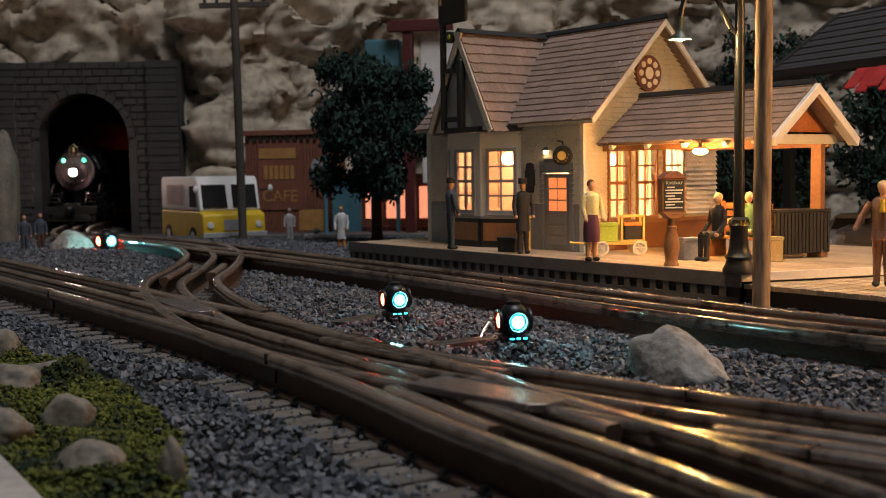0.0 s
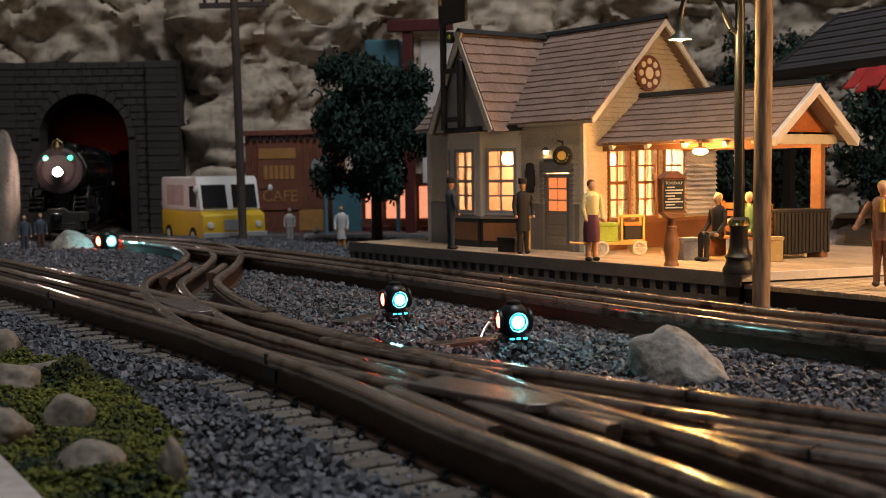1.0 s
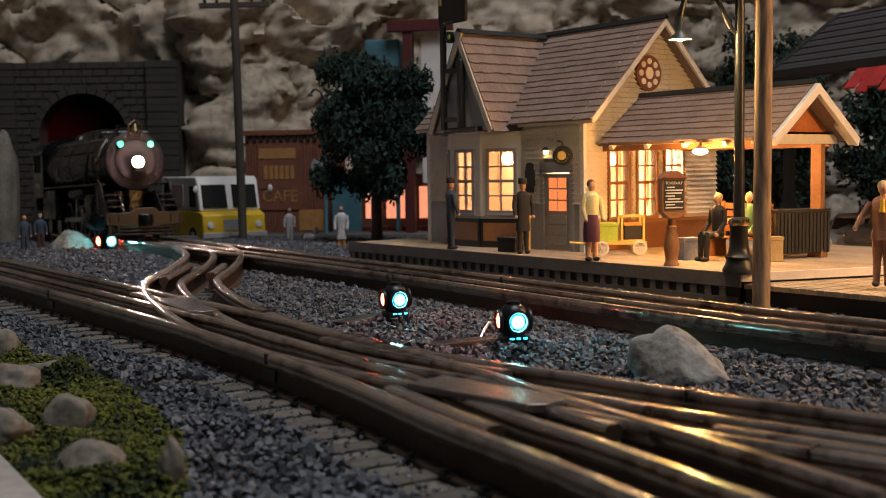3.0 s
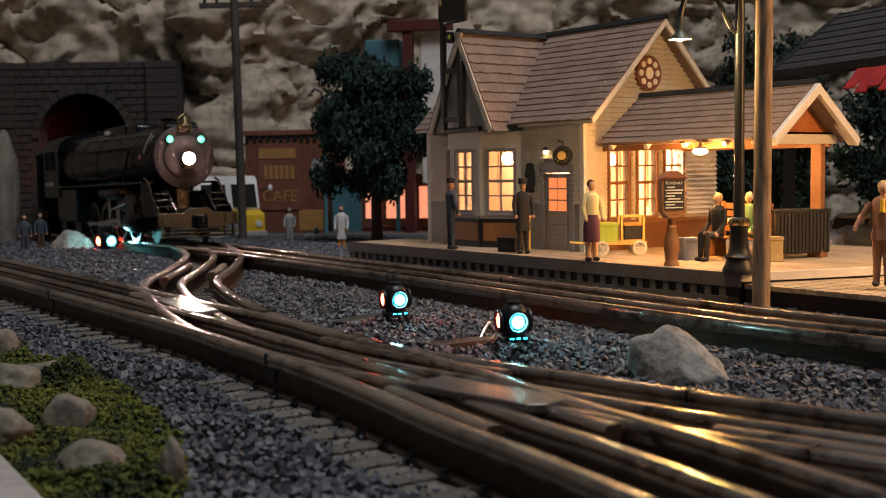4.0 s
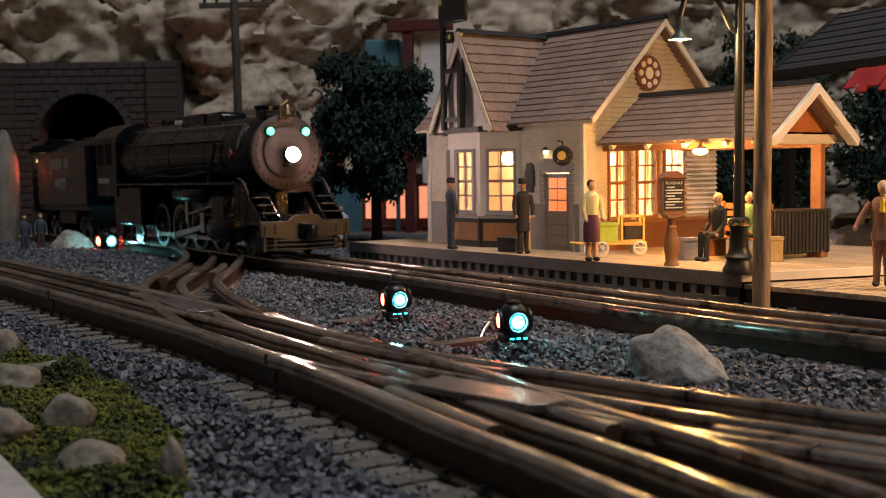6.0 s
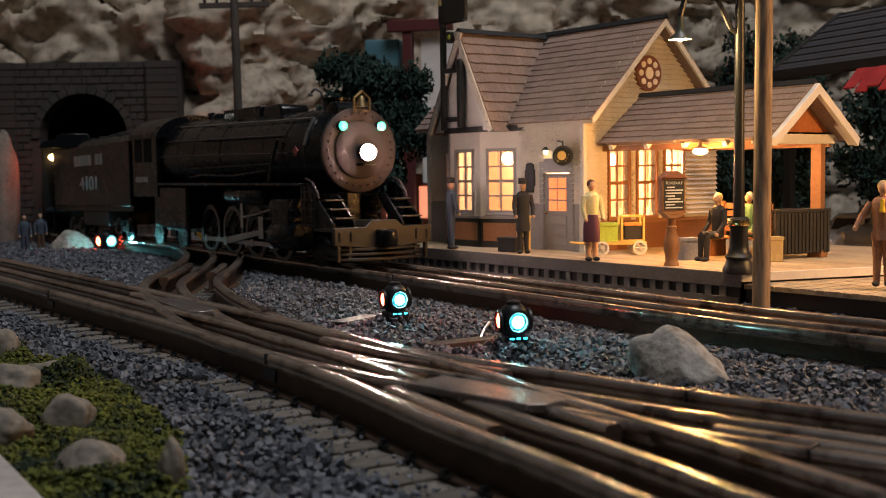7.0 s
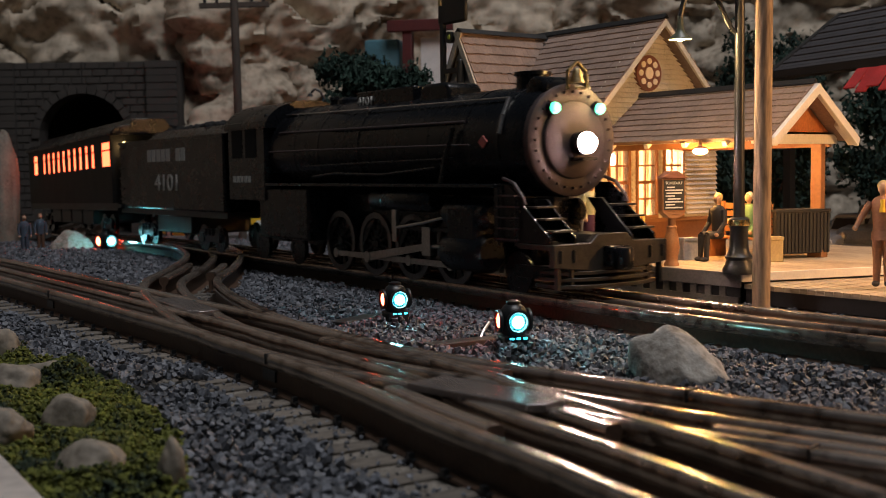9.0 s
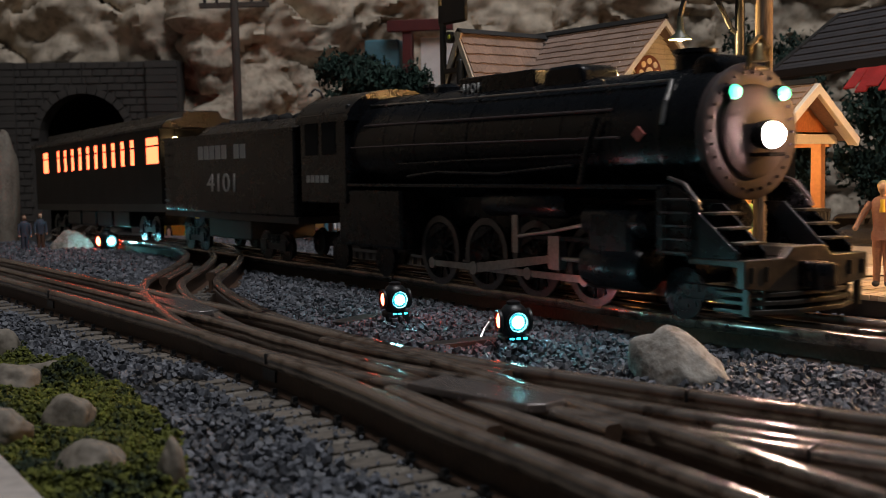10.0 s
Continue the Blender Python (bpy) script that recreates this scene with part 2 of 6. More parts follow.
BRANCH = [(-0.2581, 0.9536), (-0.2208, 0.9001), (-0.1865, 0.8442), (-0.1546, 0.7494), (-0.1397, 0.6476), (-0.1337, 0.5695), (-0.1197, 0.5138), (-0.0988, 0.4566), (-0.0678, 0.3862), (-0.0339, 0.3354), (-0.007, 0.3033), (0.0229, 0.274), (0.0519, 0.2461), (0.0858, 0.2169), (0.1596, 0.1597), (0.2993, 0.0593)]
GAUGE = 0.0355
RAIL_Z = 0.014


class Line:
    """A smooth line through points, walked by its length."""

    def __init__(self, pts, n=24):
        p = np.array(pts)
        q = np.vstack([2 * p[0] - p[1], p, 2 * p[-1] - p[-2]])
        out = []
        for i in range(1, len(q) - 2):
            a, b, c, d = q[i - 1:i + 3]
            for k in range(n):
                u = k / n
                out.append(0.5 * (2 * b + (c - a) * u + (2 * a - 5 * b + 4 * c - d) * u * u + (3 * b - a - 3 * c + d) * u ** 3))
        out.append(p[-1])
        self.p = np.array(out)
        self.s = np.r_[0, np.cumsum(np.linalg.norm(np.diff(self.p, axis=0), axis=1))]
        self.length = self.s[-1]

    def at(self, s):
        return np.array([np.interp(s, self.s, self.p[:, 0]), np.interp(s, self.s, self.p[:, 1])])

    def dir(self, s):
        d = self.at(s + 0.004) - self.at(s - 0.004)
        return d / np.linalg.norm(d)


main_line, front_line, branch_line = Line(MAIN), Line(FRONT), Line(BRANCH)
PORTAL_Y = 1.40


# ---- ground ----
def ground_sheet():
    s = Solid()
    xs = np.concatenate([np.linspace(-60, -1.5, 6), np.linspace(-1.3, 1.3, 90), np.linspace(1.5, 60, 6)])
    ys = np.concatenate([np.linspace(-60, -0.5, 6), np.linspace(-0.4, 2.0, 92), np.linspace(2.2, 80, 6)])
    v = [(x * 1000, y * 1000, 1000 * dip(y) + (0.8 * noise.noise((x * 60, y * 60, 0)) if abs(x) < 1.3 and -0.4 < y < 2.0 else 0)) for y in ys for x in xs]
    w = len(xs)
    f = [(j * w + i, j * w + i + 1, (j + 1) * w + i + 1, (j + 1) * w + i) for j in range(len(ys) - 1) for i in range(w - 1)]
    s.add(v, f)
    return tagged(s.part("ground", GROUND), "dark grey ballast bed of the model layout", "ground", kind="structure")


ground_sheet()


# ---- tracks ----
PROFILE = [(-3.6, -11), (3.6, -11), (3.6, -10.2), (0.9, -9.4), (0.8, -4.6), (1.9, -3.6), (2.4, -2.0), (2.2, -0.7), (1.75, -0.12), (0.9, 0.0), (-0.9, 0.0), (-1.75, -0.12), (-2.2, -0.7), (-2.4, -2.0), (-1.9, -3.6), (-0.8, -4.6), (-0.9, -9.4), (-3.6, -10.2)]


def rail(line, off, s0, s1, drop, parent, name="rail", label=""):
    s = Solid().use(RAIL_TOP)
    n = max(4, int((s1 - s0) / 0.006))
    v, k = [], len(PROFILE)
    for i in range(n + 1):
        q = s0 + (s1 - s0) * i / n
        c, d = line.at(q), line.dir(q)
        nx, ny = -d[1], d[0]
        z = (RAIL_Z + dip(c[1])) * 1000 - drop
        v += [((c[0] + nx * off) * 1000 + nx * a, (c[1] + ny * off) * 1000 + ny * a, z + b) for a, b in PROFILE]
    for half, mat in ((range(6, 15), RAIL_TOP), ([0, 1, 2, 3, 4, 5, 15, 16, 17], RAIL_SIDE)):
        s.use(mat)
        f = [(i * k + j, i * k + (j + 1) % k, (i + 1) * k + (j + 1) % k, (i + 1) * k + j) for i in range(n) for j in half]
        base = len(s.v)
        s.add(v if half == range(6, 15) else [], [tuple(x - base for x in q) for q in f])
    s.add([], [tuple(x - len(s.v) for x in reversed(range(k))), tuple(x - len(s.v) for x in range(n * k, n * k + k))])
    return s.part(name, None, parent, label, sharp=60)


def track(name, line, s0, s1, label, drop=0.0, cuts=None, tie_from=None, tie_to=None, pitch=0.0145, long=54):
    t = thing(name, label, "railway track", kind="structure")
    for off in (-GAUGE / 2, 0, GAUGE / 2):
        for a, b in (cuts or {}).get(off, [(s0, s1)]):
            rail(line, off, a, b, drop + (0.6 if off == 0 else 0), t)
    bed = Solid()
    n = int((s1 - s0) / 0.012)
    v = []
    for i in range(n + 1):
        c, d = line.at(s0 + (s1 - s0) * i / n), line.dir(s0 + (s1 - s0) * i / n)
        v += [((c[0] - d[1] * o) * 1000, (c[1] + d[0] * o) * 1000, dip(c[1]) * 1000 + z - drop * 0.3) for o, z in ((-long / 2000 - 0.007, -1), (-long / 2000, 2.3), (0, 2.7), (long / 2000, 2.3), (long / 2000 + 0.007, -1))]
    bed.add(v, [(i * 5 + j, i * 5 + j + 1, i * 5 + j + 6, i * 5 + j + 5) for i in range(n) for j in range(4)])
    bed.part("track_bed", GRIT, t, sharp=180)
    first = None
    q = s0 if tie_from is None else tie_from
    while q < (s1 if tie_to is None else tie_to):
        c, d = line.at(q), line.dir(q)
        m = Matrix.Translation((c[0], c[1], RAIL_Z + dip(c[1]) - 0.0106 - drop * 0.001)) @ pose(0, 0, 0, 0, 0, math.degrees(math.atan2(d[1], d[0])) + random.uniform(-1, 1))
        if first is None:
            w, l = 3.2, long / 2
            b = Solid().box(-w, w, -l, l, -5, -0.4)
            b.add([(-w + .5, -l + .4, 0), (w - .5, -l + .4, 0), (w - .5, l - .4, 0), (-w + .5, l - .4, 0), (-w, -l, -0.4), (w, -l, -0.4), (w, l, -0.4), (-w, l, -0.4)],
                  [(0, 1, 2, 3), (4, 5, 1, 0), (5, 6, 2, 1), (6, 7, 3, 2), (7, 4, 0, 3)])
            first = b.part("tie", TIE, t)
            first.matrix_basis = m
        else:
            share("tie", first, t, m)
        q += pitch
    return t


track("main_track", main_line, 0.85, main_line.length, "three-rail model track with rusty rails and wooden ties curving from the tunnel")
track("front_track", front_line, 0.0, front_line.length, "three-rail model track with brown rails in the foreground", long=68)
track("branch_track", branch_line, 0.03, branch_line.length, "three-rail switch track curving between the two lines", drop=0.35)


# ---- station platform ----
STATION = pose(0.0788, 0.6276, 0.0195, 0, 0, -53.5) @ Matrix.Diagonal((1.2, 0.72, 1, 1))
PLAT_Z = 0.0195


def platform():
    t = thing("platform", "weathered wooden station platform with grey lattice skirt", "platform", STATION, kind="structure")
    F = -57.0
    y = F + 1

    def end(y):
        return 118 + 0.2 * (y - F)
    while y < 190:
        w = 7.6
        a, b = end(y + 0.15), end(y + w - 0.15)
        s = Solid().prism([(-152, y + 0.15), (a, y + 0.15), (b, y + w - 0.15), (-152, y + w - 0.15)], -2.2, 0, "z")
        s.part("plank", BOARD, t)
        y += w
    Solid().box(-153, 119, F - 0.4, F + 0.9, -6.2, 0.3).part("edge_beam", SKIRT_GREY, t, bev=0.2)
    Solid().prism([(end(F) + 0.1, F), (end(F) + 1.6, F), (end(190) + 1.6, 190), (end(190) + 0.1, 190)], -3.6, 0.3, "z").part("edge_beam", TRIM, t, bev=0.2)
    Solid().box(-153, 118, F + 1.2, F + 2.5, -13.5, -2.3).part("backing", DARKTRIM, t)
    Solid().box(-153, 118, F - 0.2, F + 1.1, -13.4, -10.6).part("skirt_rail", SKIRT_GREY, t)
    first = None
    for i in range(38):
        x = -150 + i * 7
        if first is None:
            first = Solid().box(0, 3.0, F + 0.1, F + 1.2, -10.6, -6.2).part("skirt_block", SKIRT_GREY, t, m=mm(x, 0, 0))
        else:
            share("skirt_block", first, t, mm(x, 0, 0))


platform()


def boardwalk():
    t = thing("boardwalk", "low orange-lit wooden boardwalk beside the platform", "boardwalk", STATION, kind="structure")
    for i in range(56):
        x = 120 + i * 3.4
        Solid().box(x, x + 3.15, -56, 190, -6.5, -4.5 + 0.15 * (i % 2)).part("plank", BOARD, t)
    Solid().box(120, 300, -54, -52, -13, -6.6).part("backing", DARKTRIM, t)


boardwalk()


# ---- station building ----
def wall_with_holes(s, length, height, holes, thick, m=None):
    """One connected wall along x, its face at y = 0, with rectangular holes (x0, x1, z0, z1) through it."""
    xs = sorted({0, length, *[h[0] for h in holes], *[h[1] for h in holes]})
    zs = sorted({0, height, *[h[2] for h in holes], *[h[3] for h in holes]})
    solid = {}
    for i, (a, b) in enumerate(zip(xs, xs[1:])):
        for j, (c, d) in enumerate(zip(zs, zs[1:])):
            x, z = (a + b) / 2, (c + d) / 2
            solid[i, j] = not any(h[0] < x < h[1] and h[2] < z < h[3] for h in holes)
    ids, v, f = {}, [], []

    def at(i, j, k):
        if (i, j, k) not in ids:
            ids[i, j, k] = len(v)
            v.append((xs[i], thick * k, zs[j]))
        return ids[i, j, k]
    for (i, j), on in solid.items():
        if not on:
            continue
        f.append((at(i, j, 0), at(i + 1, j, 0), at(i + 1, j + 1, 0), at(i, j + 1, 0)))
        f.append((at(i, j, 1), at(i, j + 1, 1), at(i + 1, j + 1, 1), at(i + 1, j, 1)))
        for di, dj, p, q in ((-1, 0, (i, j), (i, j + 1)), (1, 0, (i + 1, j + 1), (i + 1, j)), (0, -1, (i + 1, j), (i, j)), (0, 1, (i, j + 1), (i + 1, j + 1))):
            if not solid.get((i + di, j + dj), False):
                f.append((at(*p, 0), at(*q, 0), at(*q, 1), at(*p, 1)))
    return s.add(v, f, m)


def clapboards(s, x0, x1, z0, z1, holes, m=None, step=2.9, gable=None):
    """Lapped boards, each a thin wedge; gable(z) may shorten them."""
    z = z0
    while z < z1:
        top = min(z + step, z1)
        a, b = (x0, x1) if gable is None else gable(z)
        spans = [(a, b)]
        for h in holes:
            if h[2] < top - 0.3 and h[3] > z + 0.3:
                spans = [q for p, r in spans for q in ((p, min(r, h[0])), (max(p, h[1]), r)) if q[1] - q[0] > 0.2]
        for p, r in spans:
            s.add([(p, -1.7, z), (r, -1.7, z), (r, -0.1, top), (p, -0.1, top), (p, 0.1, z), (r, 0.1, z)],
                  [(0, 1, 2, 3), (4, 5, 1, 0), (1, 5, 2), (4, 0, 3)], m)
        z = top
    return s


def window(parent, m, w, h, cols, rows, frame_mat, deep=3.0):
    """A sash window with muntins and one pane to each opening; origin at its lower left corner on the wall's face."""
    o = Solid()
    f = 2.0
    for b in ((-f, w + f, -f, 0), (-f, w + f, h, h + f), (-f, 0, 0, h), (w, w + f, 0, h)):
        o.box(b[0], b[1], -1.2, deep, b[2], b[3])
    win = o.part("window", frame_mat, parent, m=m)
    Solid().box(-f - 1, w + f + 1, -2.6, 0.4, -f - 1.2, -f).part("sill", frame_mat, win, bev=0.2)
    for i in range(1, cols):
        Solid().box(w * i / cols - 0.55, w * i / cols + 0.55, 0.4, 1.5, 0, h).part("muntin", frame_mat, win)
    for j in range(1, rows):
        t = 0.9 if j * 2 == rows else 0.5
        Solid().box(0, w, 0.3, 1.6, h * j / rows - t, h * j / rows + t).part("muntin", frame_mat, win)
    g = Solid().box(0.1, w - 0.1, 1.7, 2.0, 0.1, h - 0.1).part("pane", GLASS, win)
    g.visible_shadow = False
    return win


def shingled(parent, m, length, slope, mat, course=6.6, wide=5.2, trim=None, name="roof"):
    """A roof slope in the plane x (along), y (up the slope): a deck and lapped shingles in uneven courses."""
    lo, hi = trim or (lambda y: 0), (lambda y: length)
    if trim:
        lo, hi = trim
    deck = Solid()
    n = 12
    v = [(f(slope * i / n), slope * i / n, z) for z in (-1.6, 0) for i in range(n + 1) for f in (lo, hi)]
    k = 2 * (n + 1)
    fs = []
    for i in range(n):
        a = 2 * i
        fs += [(a, a + 1, a + 3, a + 2), (k + a, k + a + 2, k + a + 3, k + a + 1), (a, a + 2, k + a + 2, k + a), (a + 1, k + a + 1, k + a + 3, a + 3)]
    fs += [(0, k, k + 1, 1), (2 * n, 2 * n + 1, k + 2 * n + 1, k + 2 * n)]
    deck.add(v, fs)
    r = deck.part(name, mat, parent, m=m)
    sh = Solid()
    y, row = -1.2, 0
    while y < slope - 1:
        x = lo(max(0, y)) - random.random() * wide
        x0, x1 = lo(max(0, y)), hi(max(0, y))
        while x < x1:
            w = wide * random.uniform(0.7, 1.25)
            a, b = max(x, x0), min(x + w - 0.12, x1)
            if b - a > 0.4:
                d = random.uniform(-0.5, 0.35)
                top = min(y + course * 1.25, slope)
                ym = y + d
                sh.add([(a, ym, 1.0), (b, ym, 1.0 + random.uniform(-.1, .25)), (b, top, 0.15), (a, top, 0.15), (a, ym, 0.2), (b, ym, 0.2)],
                       [(0, 1, 2, 3), (4, 5, 1, 0), (1, 5, 2), (0, 3, 4)])
            x += w
        y += course
        row += 1
    sh.part("shingles", mat, r, kind="stuff", sharp=20)
    return r


def station():
    t = thing("station", "small cream clapboard railway station with lit windows and shingled roof", "station building", STATION)
    LEN, DEP, EAVE, RIDGE = 122, 157, 76, 131.5
    lower = 27
    # front wall, x from -LEN to 0 ; holes for the bay and the door
    bay = (17, 79, 0, 66)
    door = (LEN - 26.5, LEN - 8, 0, 50)
    mf = mm(-LEN, 0, 0)
    w = wall_with_holes(Solid(), LEN, EAVE, [bay, door], 2.5)
    front = w.part("wall", GREYTRIM, t, "front wall of grey clapboard", m=mf)
    clapboards(Solid(), 0, LEN, lower, EAVE, [bay, (door[0], door[1], 0, 52)]).part("siding", SIDING, front)
    Solid().box(0, 17, -1.2, 0.2, 0, lower - 1).part("wainscot", GREYTRIM, front)
    Solid().box(76, door[0] - 2.5, -1.2, 0.2, 0, lower - 1).part("wainscot", GREYTRIM, front)
    Solid().box(-1, 2.2, -1.4, 1, 0, EAVE).part("corner_board", TRIM, front)
    # gable wall on the sunny side, along local y
    mg = mm(0, 0, 0, 0, 0, 90)
    wins = [(27, 52), (59, 84), (91, 116)]
    holes = [(a + 2, b - 2, 19, 58) for a, b in wins]
    g = wall_with_holes(Solid(), DEP, EAVE, holes, 2.5)
    g.prism([(0, EAVE), (DEP, EAVE), (DEP / 2, RIDGE - 2)], 0, 2.5, "y")
    gw = g.part("wall", SIDING, t, "gable wall of cream clapboard", m=mg)
    slope = (RIDGE - EAVE) / (DEP / 2)
    so = clapboards(Solid(), 0, DEP, lower - 8, EAVE, [(a - 2, b + 2, 15, 62) for a, b in wins])
    clapboards(so, 0, DEP, EAVE, RIDGE - 3, [], gable=lambda z: ((z - EAVE) / slope, DEP - (z - EAVE) / slope))
    so.part("siding", SIDING, gw)
    Solid().box(0, DEP, -1.5, 0.2, 0, 15).part("wainscot", WAINSCOT, gw, "orange-brown board wainscot")
    Solid().box(0, DEP, -2.6, 0.2, 15, 17).part("belt_rail", BROWNTRIM, gw)
    Solid().box(-1.2, 2.2, -1.6, 1.2, 0, EAVE).part("corner_board", TRIM, gw)
    for a, b in wins:
        window(gw, mm(a + 2, 0, 19), b - a - 4, 39, 2, 4, BROWNTRIM)
    # oval rose window
    rose = Solid()
    cx, cz, rx, rz = 71, 102, 14.4, 10.4
    ring = [(cx + rx * math.cos(2 * math.pi * k / 32), cz + rz * math.sin(2 * math.pi * k / 32)) for k in range(32)]
    rose.prism(ring, -2.4, 0.5, "y")
    ro = rose.part("rose_window", BRICKRED, gw, "red-brown round window with eight lights")
    for k in range(8):
        a = 2 * math.pi * k / 8
        c = (cx + rx * 0.66 * math.cos(a), cz + rz * 0.66 * math.sin(a))
        el = [(c[0] + rx * 0.17 * math.cos(u) * math.cos(a) - rx * 0.18 * math.sin(u) * math.sin(a), c[1] + rz * 0.17 * math.cos(u) * math.sin(a) + rz * 0.18 * math.sin(u) * math.cos(a))
              for u in [2 * math.pi * i / 12 for i in range(12)]]
        Solid().prism(el, -2.8, -2.3, "y").part("light", CURTAIN, ro)
    mid = [(cx + rx * 0.30 * math.cos(2 * math.pi * k / 20), cz + rz * 0.34 * math.sin(2 * math.pi * k / 20)) for k in range(20)]
    Solid().prism(mid, -2.8, -2.3, "y").part("light", CURTAIN, ro)
    # back, far end, floor, ceiling
    Solid().box(-LEN, 0, DEP - 2.5, DEP, 0, EAVE).part("wall", ROOM, t, "back wall")
    e = Solid().box(0, DEP, 0, 2.5, 0, EAVE)
    e.prism([(0, EAVE), (DEP, EAVE), (DEP / 2, RIDGE - 2)], 0, 2.5, "y")
    e.part("wall", SIDING, t, "far gable wall", m=mm(-LEN + 2.5, 0, 0, 0, 0, 90))
    Solid().box(-LEN + 3, -3, 3, DEP - 3, 0.2, 1.2).part("inner_floor", BOARD, t)
    Solid().box(-LEN + 3, -3, 3, DEP - 3, EAVE - 3, EAVE - 1.5).part("inner_ceiling", ROOM, t)
    Solid().box(-LEN + 3, -45, 60, 61.5, 1.3, EAVE - 3.2).part("partition", ROOM, t)
    Solid().box(-47, -45, 3, 60, 1.3, EAVE - 3.2).part("partition", ROOM, t)
    # bay window: front facet, two slanted facets
    P = 17
    bx0, bx1, b0, b1 = -105, -43, -89, -64
    facets = [((b0, -P), (b1, -P), 12.5), ((b1, -P), (bx1, 0), 15.5), ((bx0, 0), (b0, -P), 15.5)]
    for (x0, y0), (x1, y1), ww in facets:
        L = math.hypot(x1 - x0, y1 - y0)
        mf2 = mm(x0, y0, 0, 0, 0, math.degrees(math.atan2(y1 - y0, x1 - x0)))
        h = ((L - ww) / 2, (L + ww) / 2, 22.5, 58)
        f = wall_with_holes(Solid(), L, 70, [h], 1.6).part("bay_wall", TRIM, t, m=mf2)
        window(f, mm(h[0], 0, h[2]), ww, 35.5, 2, 4, GREYTRIM, deep=1.8)
        Solid().box(0, L, -1.5, 0.1, 0, 17.5).part("wainscot", DARKTRIM, f)
        Solid().box(1.5, L - 1.5, -1.9, -1.4, 4, 15).part("panel", BROWNTRIM, f)
        Solid().box(-0.5, L + 0.5, -2.2, 0.1, 17.5, 19).part("belt_rail", GREYTRIM, f)
    Solid().prism([(bx0 - 3, 2), (b0 - 2, -P - 4), (b1 + 2, -P - 4), (bx1 + 5, 2)], 70.2, 73.5, "z").part("bay_cornice", DARKTRIM, t)
    Solid().prism([(bx0, 2), (b0, -P), (b1, -P), (bx1, 2)], 1.0, 2.0, "z").part("bay_floor", BOARD, t)
    # curtains and furniture seen through the panes
    for x, y, w2, rz in ((-60, -3, 5, -43), (-83, -10, 4, 0), (-70, -10, 3, 0), (-4.5, 30, 5, 90), (-4.5, 62, 5, 90), (-4.5, 93, 5, 90), (-4.5, 46, 4, 90), (-4.5, 78, 4, 90)):
        c = Solid()
        n = 10
        c.add([(w2 * i / n, 0.6 * math.sin(i * 2.4), z) for z in (24, 60) for i in range(n + 1)], [(i, i + 1, n + 2 + i, n + 1 + i) for i in range(n)])
        c.part("curtain", CURTAIN, t, m=mm(x, y, 0, 0, 0, rz))
    # door
    d = Solid().box(0, 18.5, 0, 1.6, 0, 44).part("door", GREYTRIM, t, "grey panelled door with six orange-lit panes", m=mm(-LEN + door[0], 0.3, 0.4))
    for i in range(2):
        for j in range(3):
            Solid().box(3.2 + i * 6.4, 8.9 + i * 6.4, -0.5, 0.05, 22.5 + j * 6.6, 28.3 + j * 6.6).part("pane", ORANGEPANE, d)
    for j in range(3):
        Solid().box(3, 15.5, -0.7, 0.05, 2.5 + j * 6.2, 7.4 + j * 6.2).part("panel", GREYTRIM, d, bev=0.3)
    Solid().ball((1.6, -1.2, 21), 0.9).part("knob", BRASS, d)
    for a, b, c0, c1 in ((-2.6, 0, 0, 47), (18.5, 21, 0, 47), (-2.6, 21, 44.6, 51)):
        Solid().box(a, b, -1.6, 2, c0, c1).part("door_frame", GREYTRIM, t, m=mm(-LEN + door[0], 0, 0.2))
    # main roof: two slopes with overhang, then ridge cap and rakes
    over, rk = 5, 9
    ang = math.degrees(math.atan(slope))
    sl = math.hypot(DEP / 2, RIDGE - EAVE) + over
    dx, dz = over * math.cos(radians(ang)), over * math.sin(radians(ang))
    m1 = mm(-LEN - rk, -dx, EAVE - dz + 1.5, ang, 0, 0)
    shingled(t, m1, LEN + 2 * rk, sl, SHINGLE)
    shingled(t, mm(rk, DEP + dx, EAVE - dz + 1.5, ang, 0, 180), LEN + 2 * rk, sl, SHINGLE)
    Solid().prism([(-3, -1.2), (0, 1.6), (3, -1.2), (0, 0.2)], -LEN - rk - 0.5, rk + 0.5, "x", mm_big(0, DEP / 2, RIDGE + 2.8)).part("ridge_cap", DARKTRIM, t)
    for x in (rk - 1.2, -LEN - rk):
        for sgn in (1, -1):
            s = Solid().box(0, sl, 0, 1.4, -3.4, -0.2)
            y0 = -dx if sgn > 0 else DEP + dx
            s.part("bargeboard", SIDING, t, m=mm(x + (1.4 if sgn > 0 else 0), y0, EAVE - dz + 1.6) @ pose(0, 0, 0, 0, 0, 90 if sgn > 0 else -90) @ pose(0, 0, 0, 0, -ang, 0))
    Solid().box(-LEN - rk, rk, -dx + 0.5, -dx + 1.6, EAVE - dz - 1.0, EAVE - dz + 1.0).part("fascia", SIDING, t)
    # steep cross gable over the bay
    CX, HW, CR, CF = -76, 27, 131, -23
    base = 71
    ys = (CR - EAVE) / slope
    a2 = math.degrees(math.atan2(CR - base, HW))
    s2 = math.hypot(HW, CR - base)
    back = lambda v: (EAVE + (v / s2) * (CR - base) - EAVE) / slope
    run = lambda v: back(v) - CF + 2
    shingled(t, mm(CX + HW, CF, base, 0, 0, 90) @ pose(0, 0, 0, a2, 0, 0), 0, s2, SHINGLE, trim=(lambda v: 0, run))
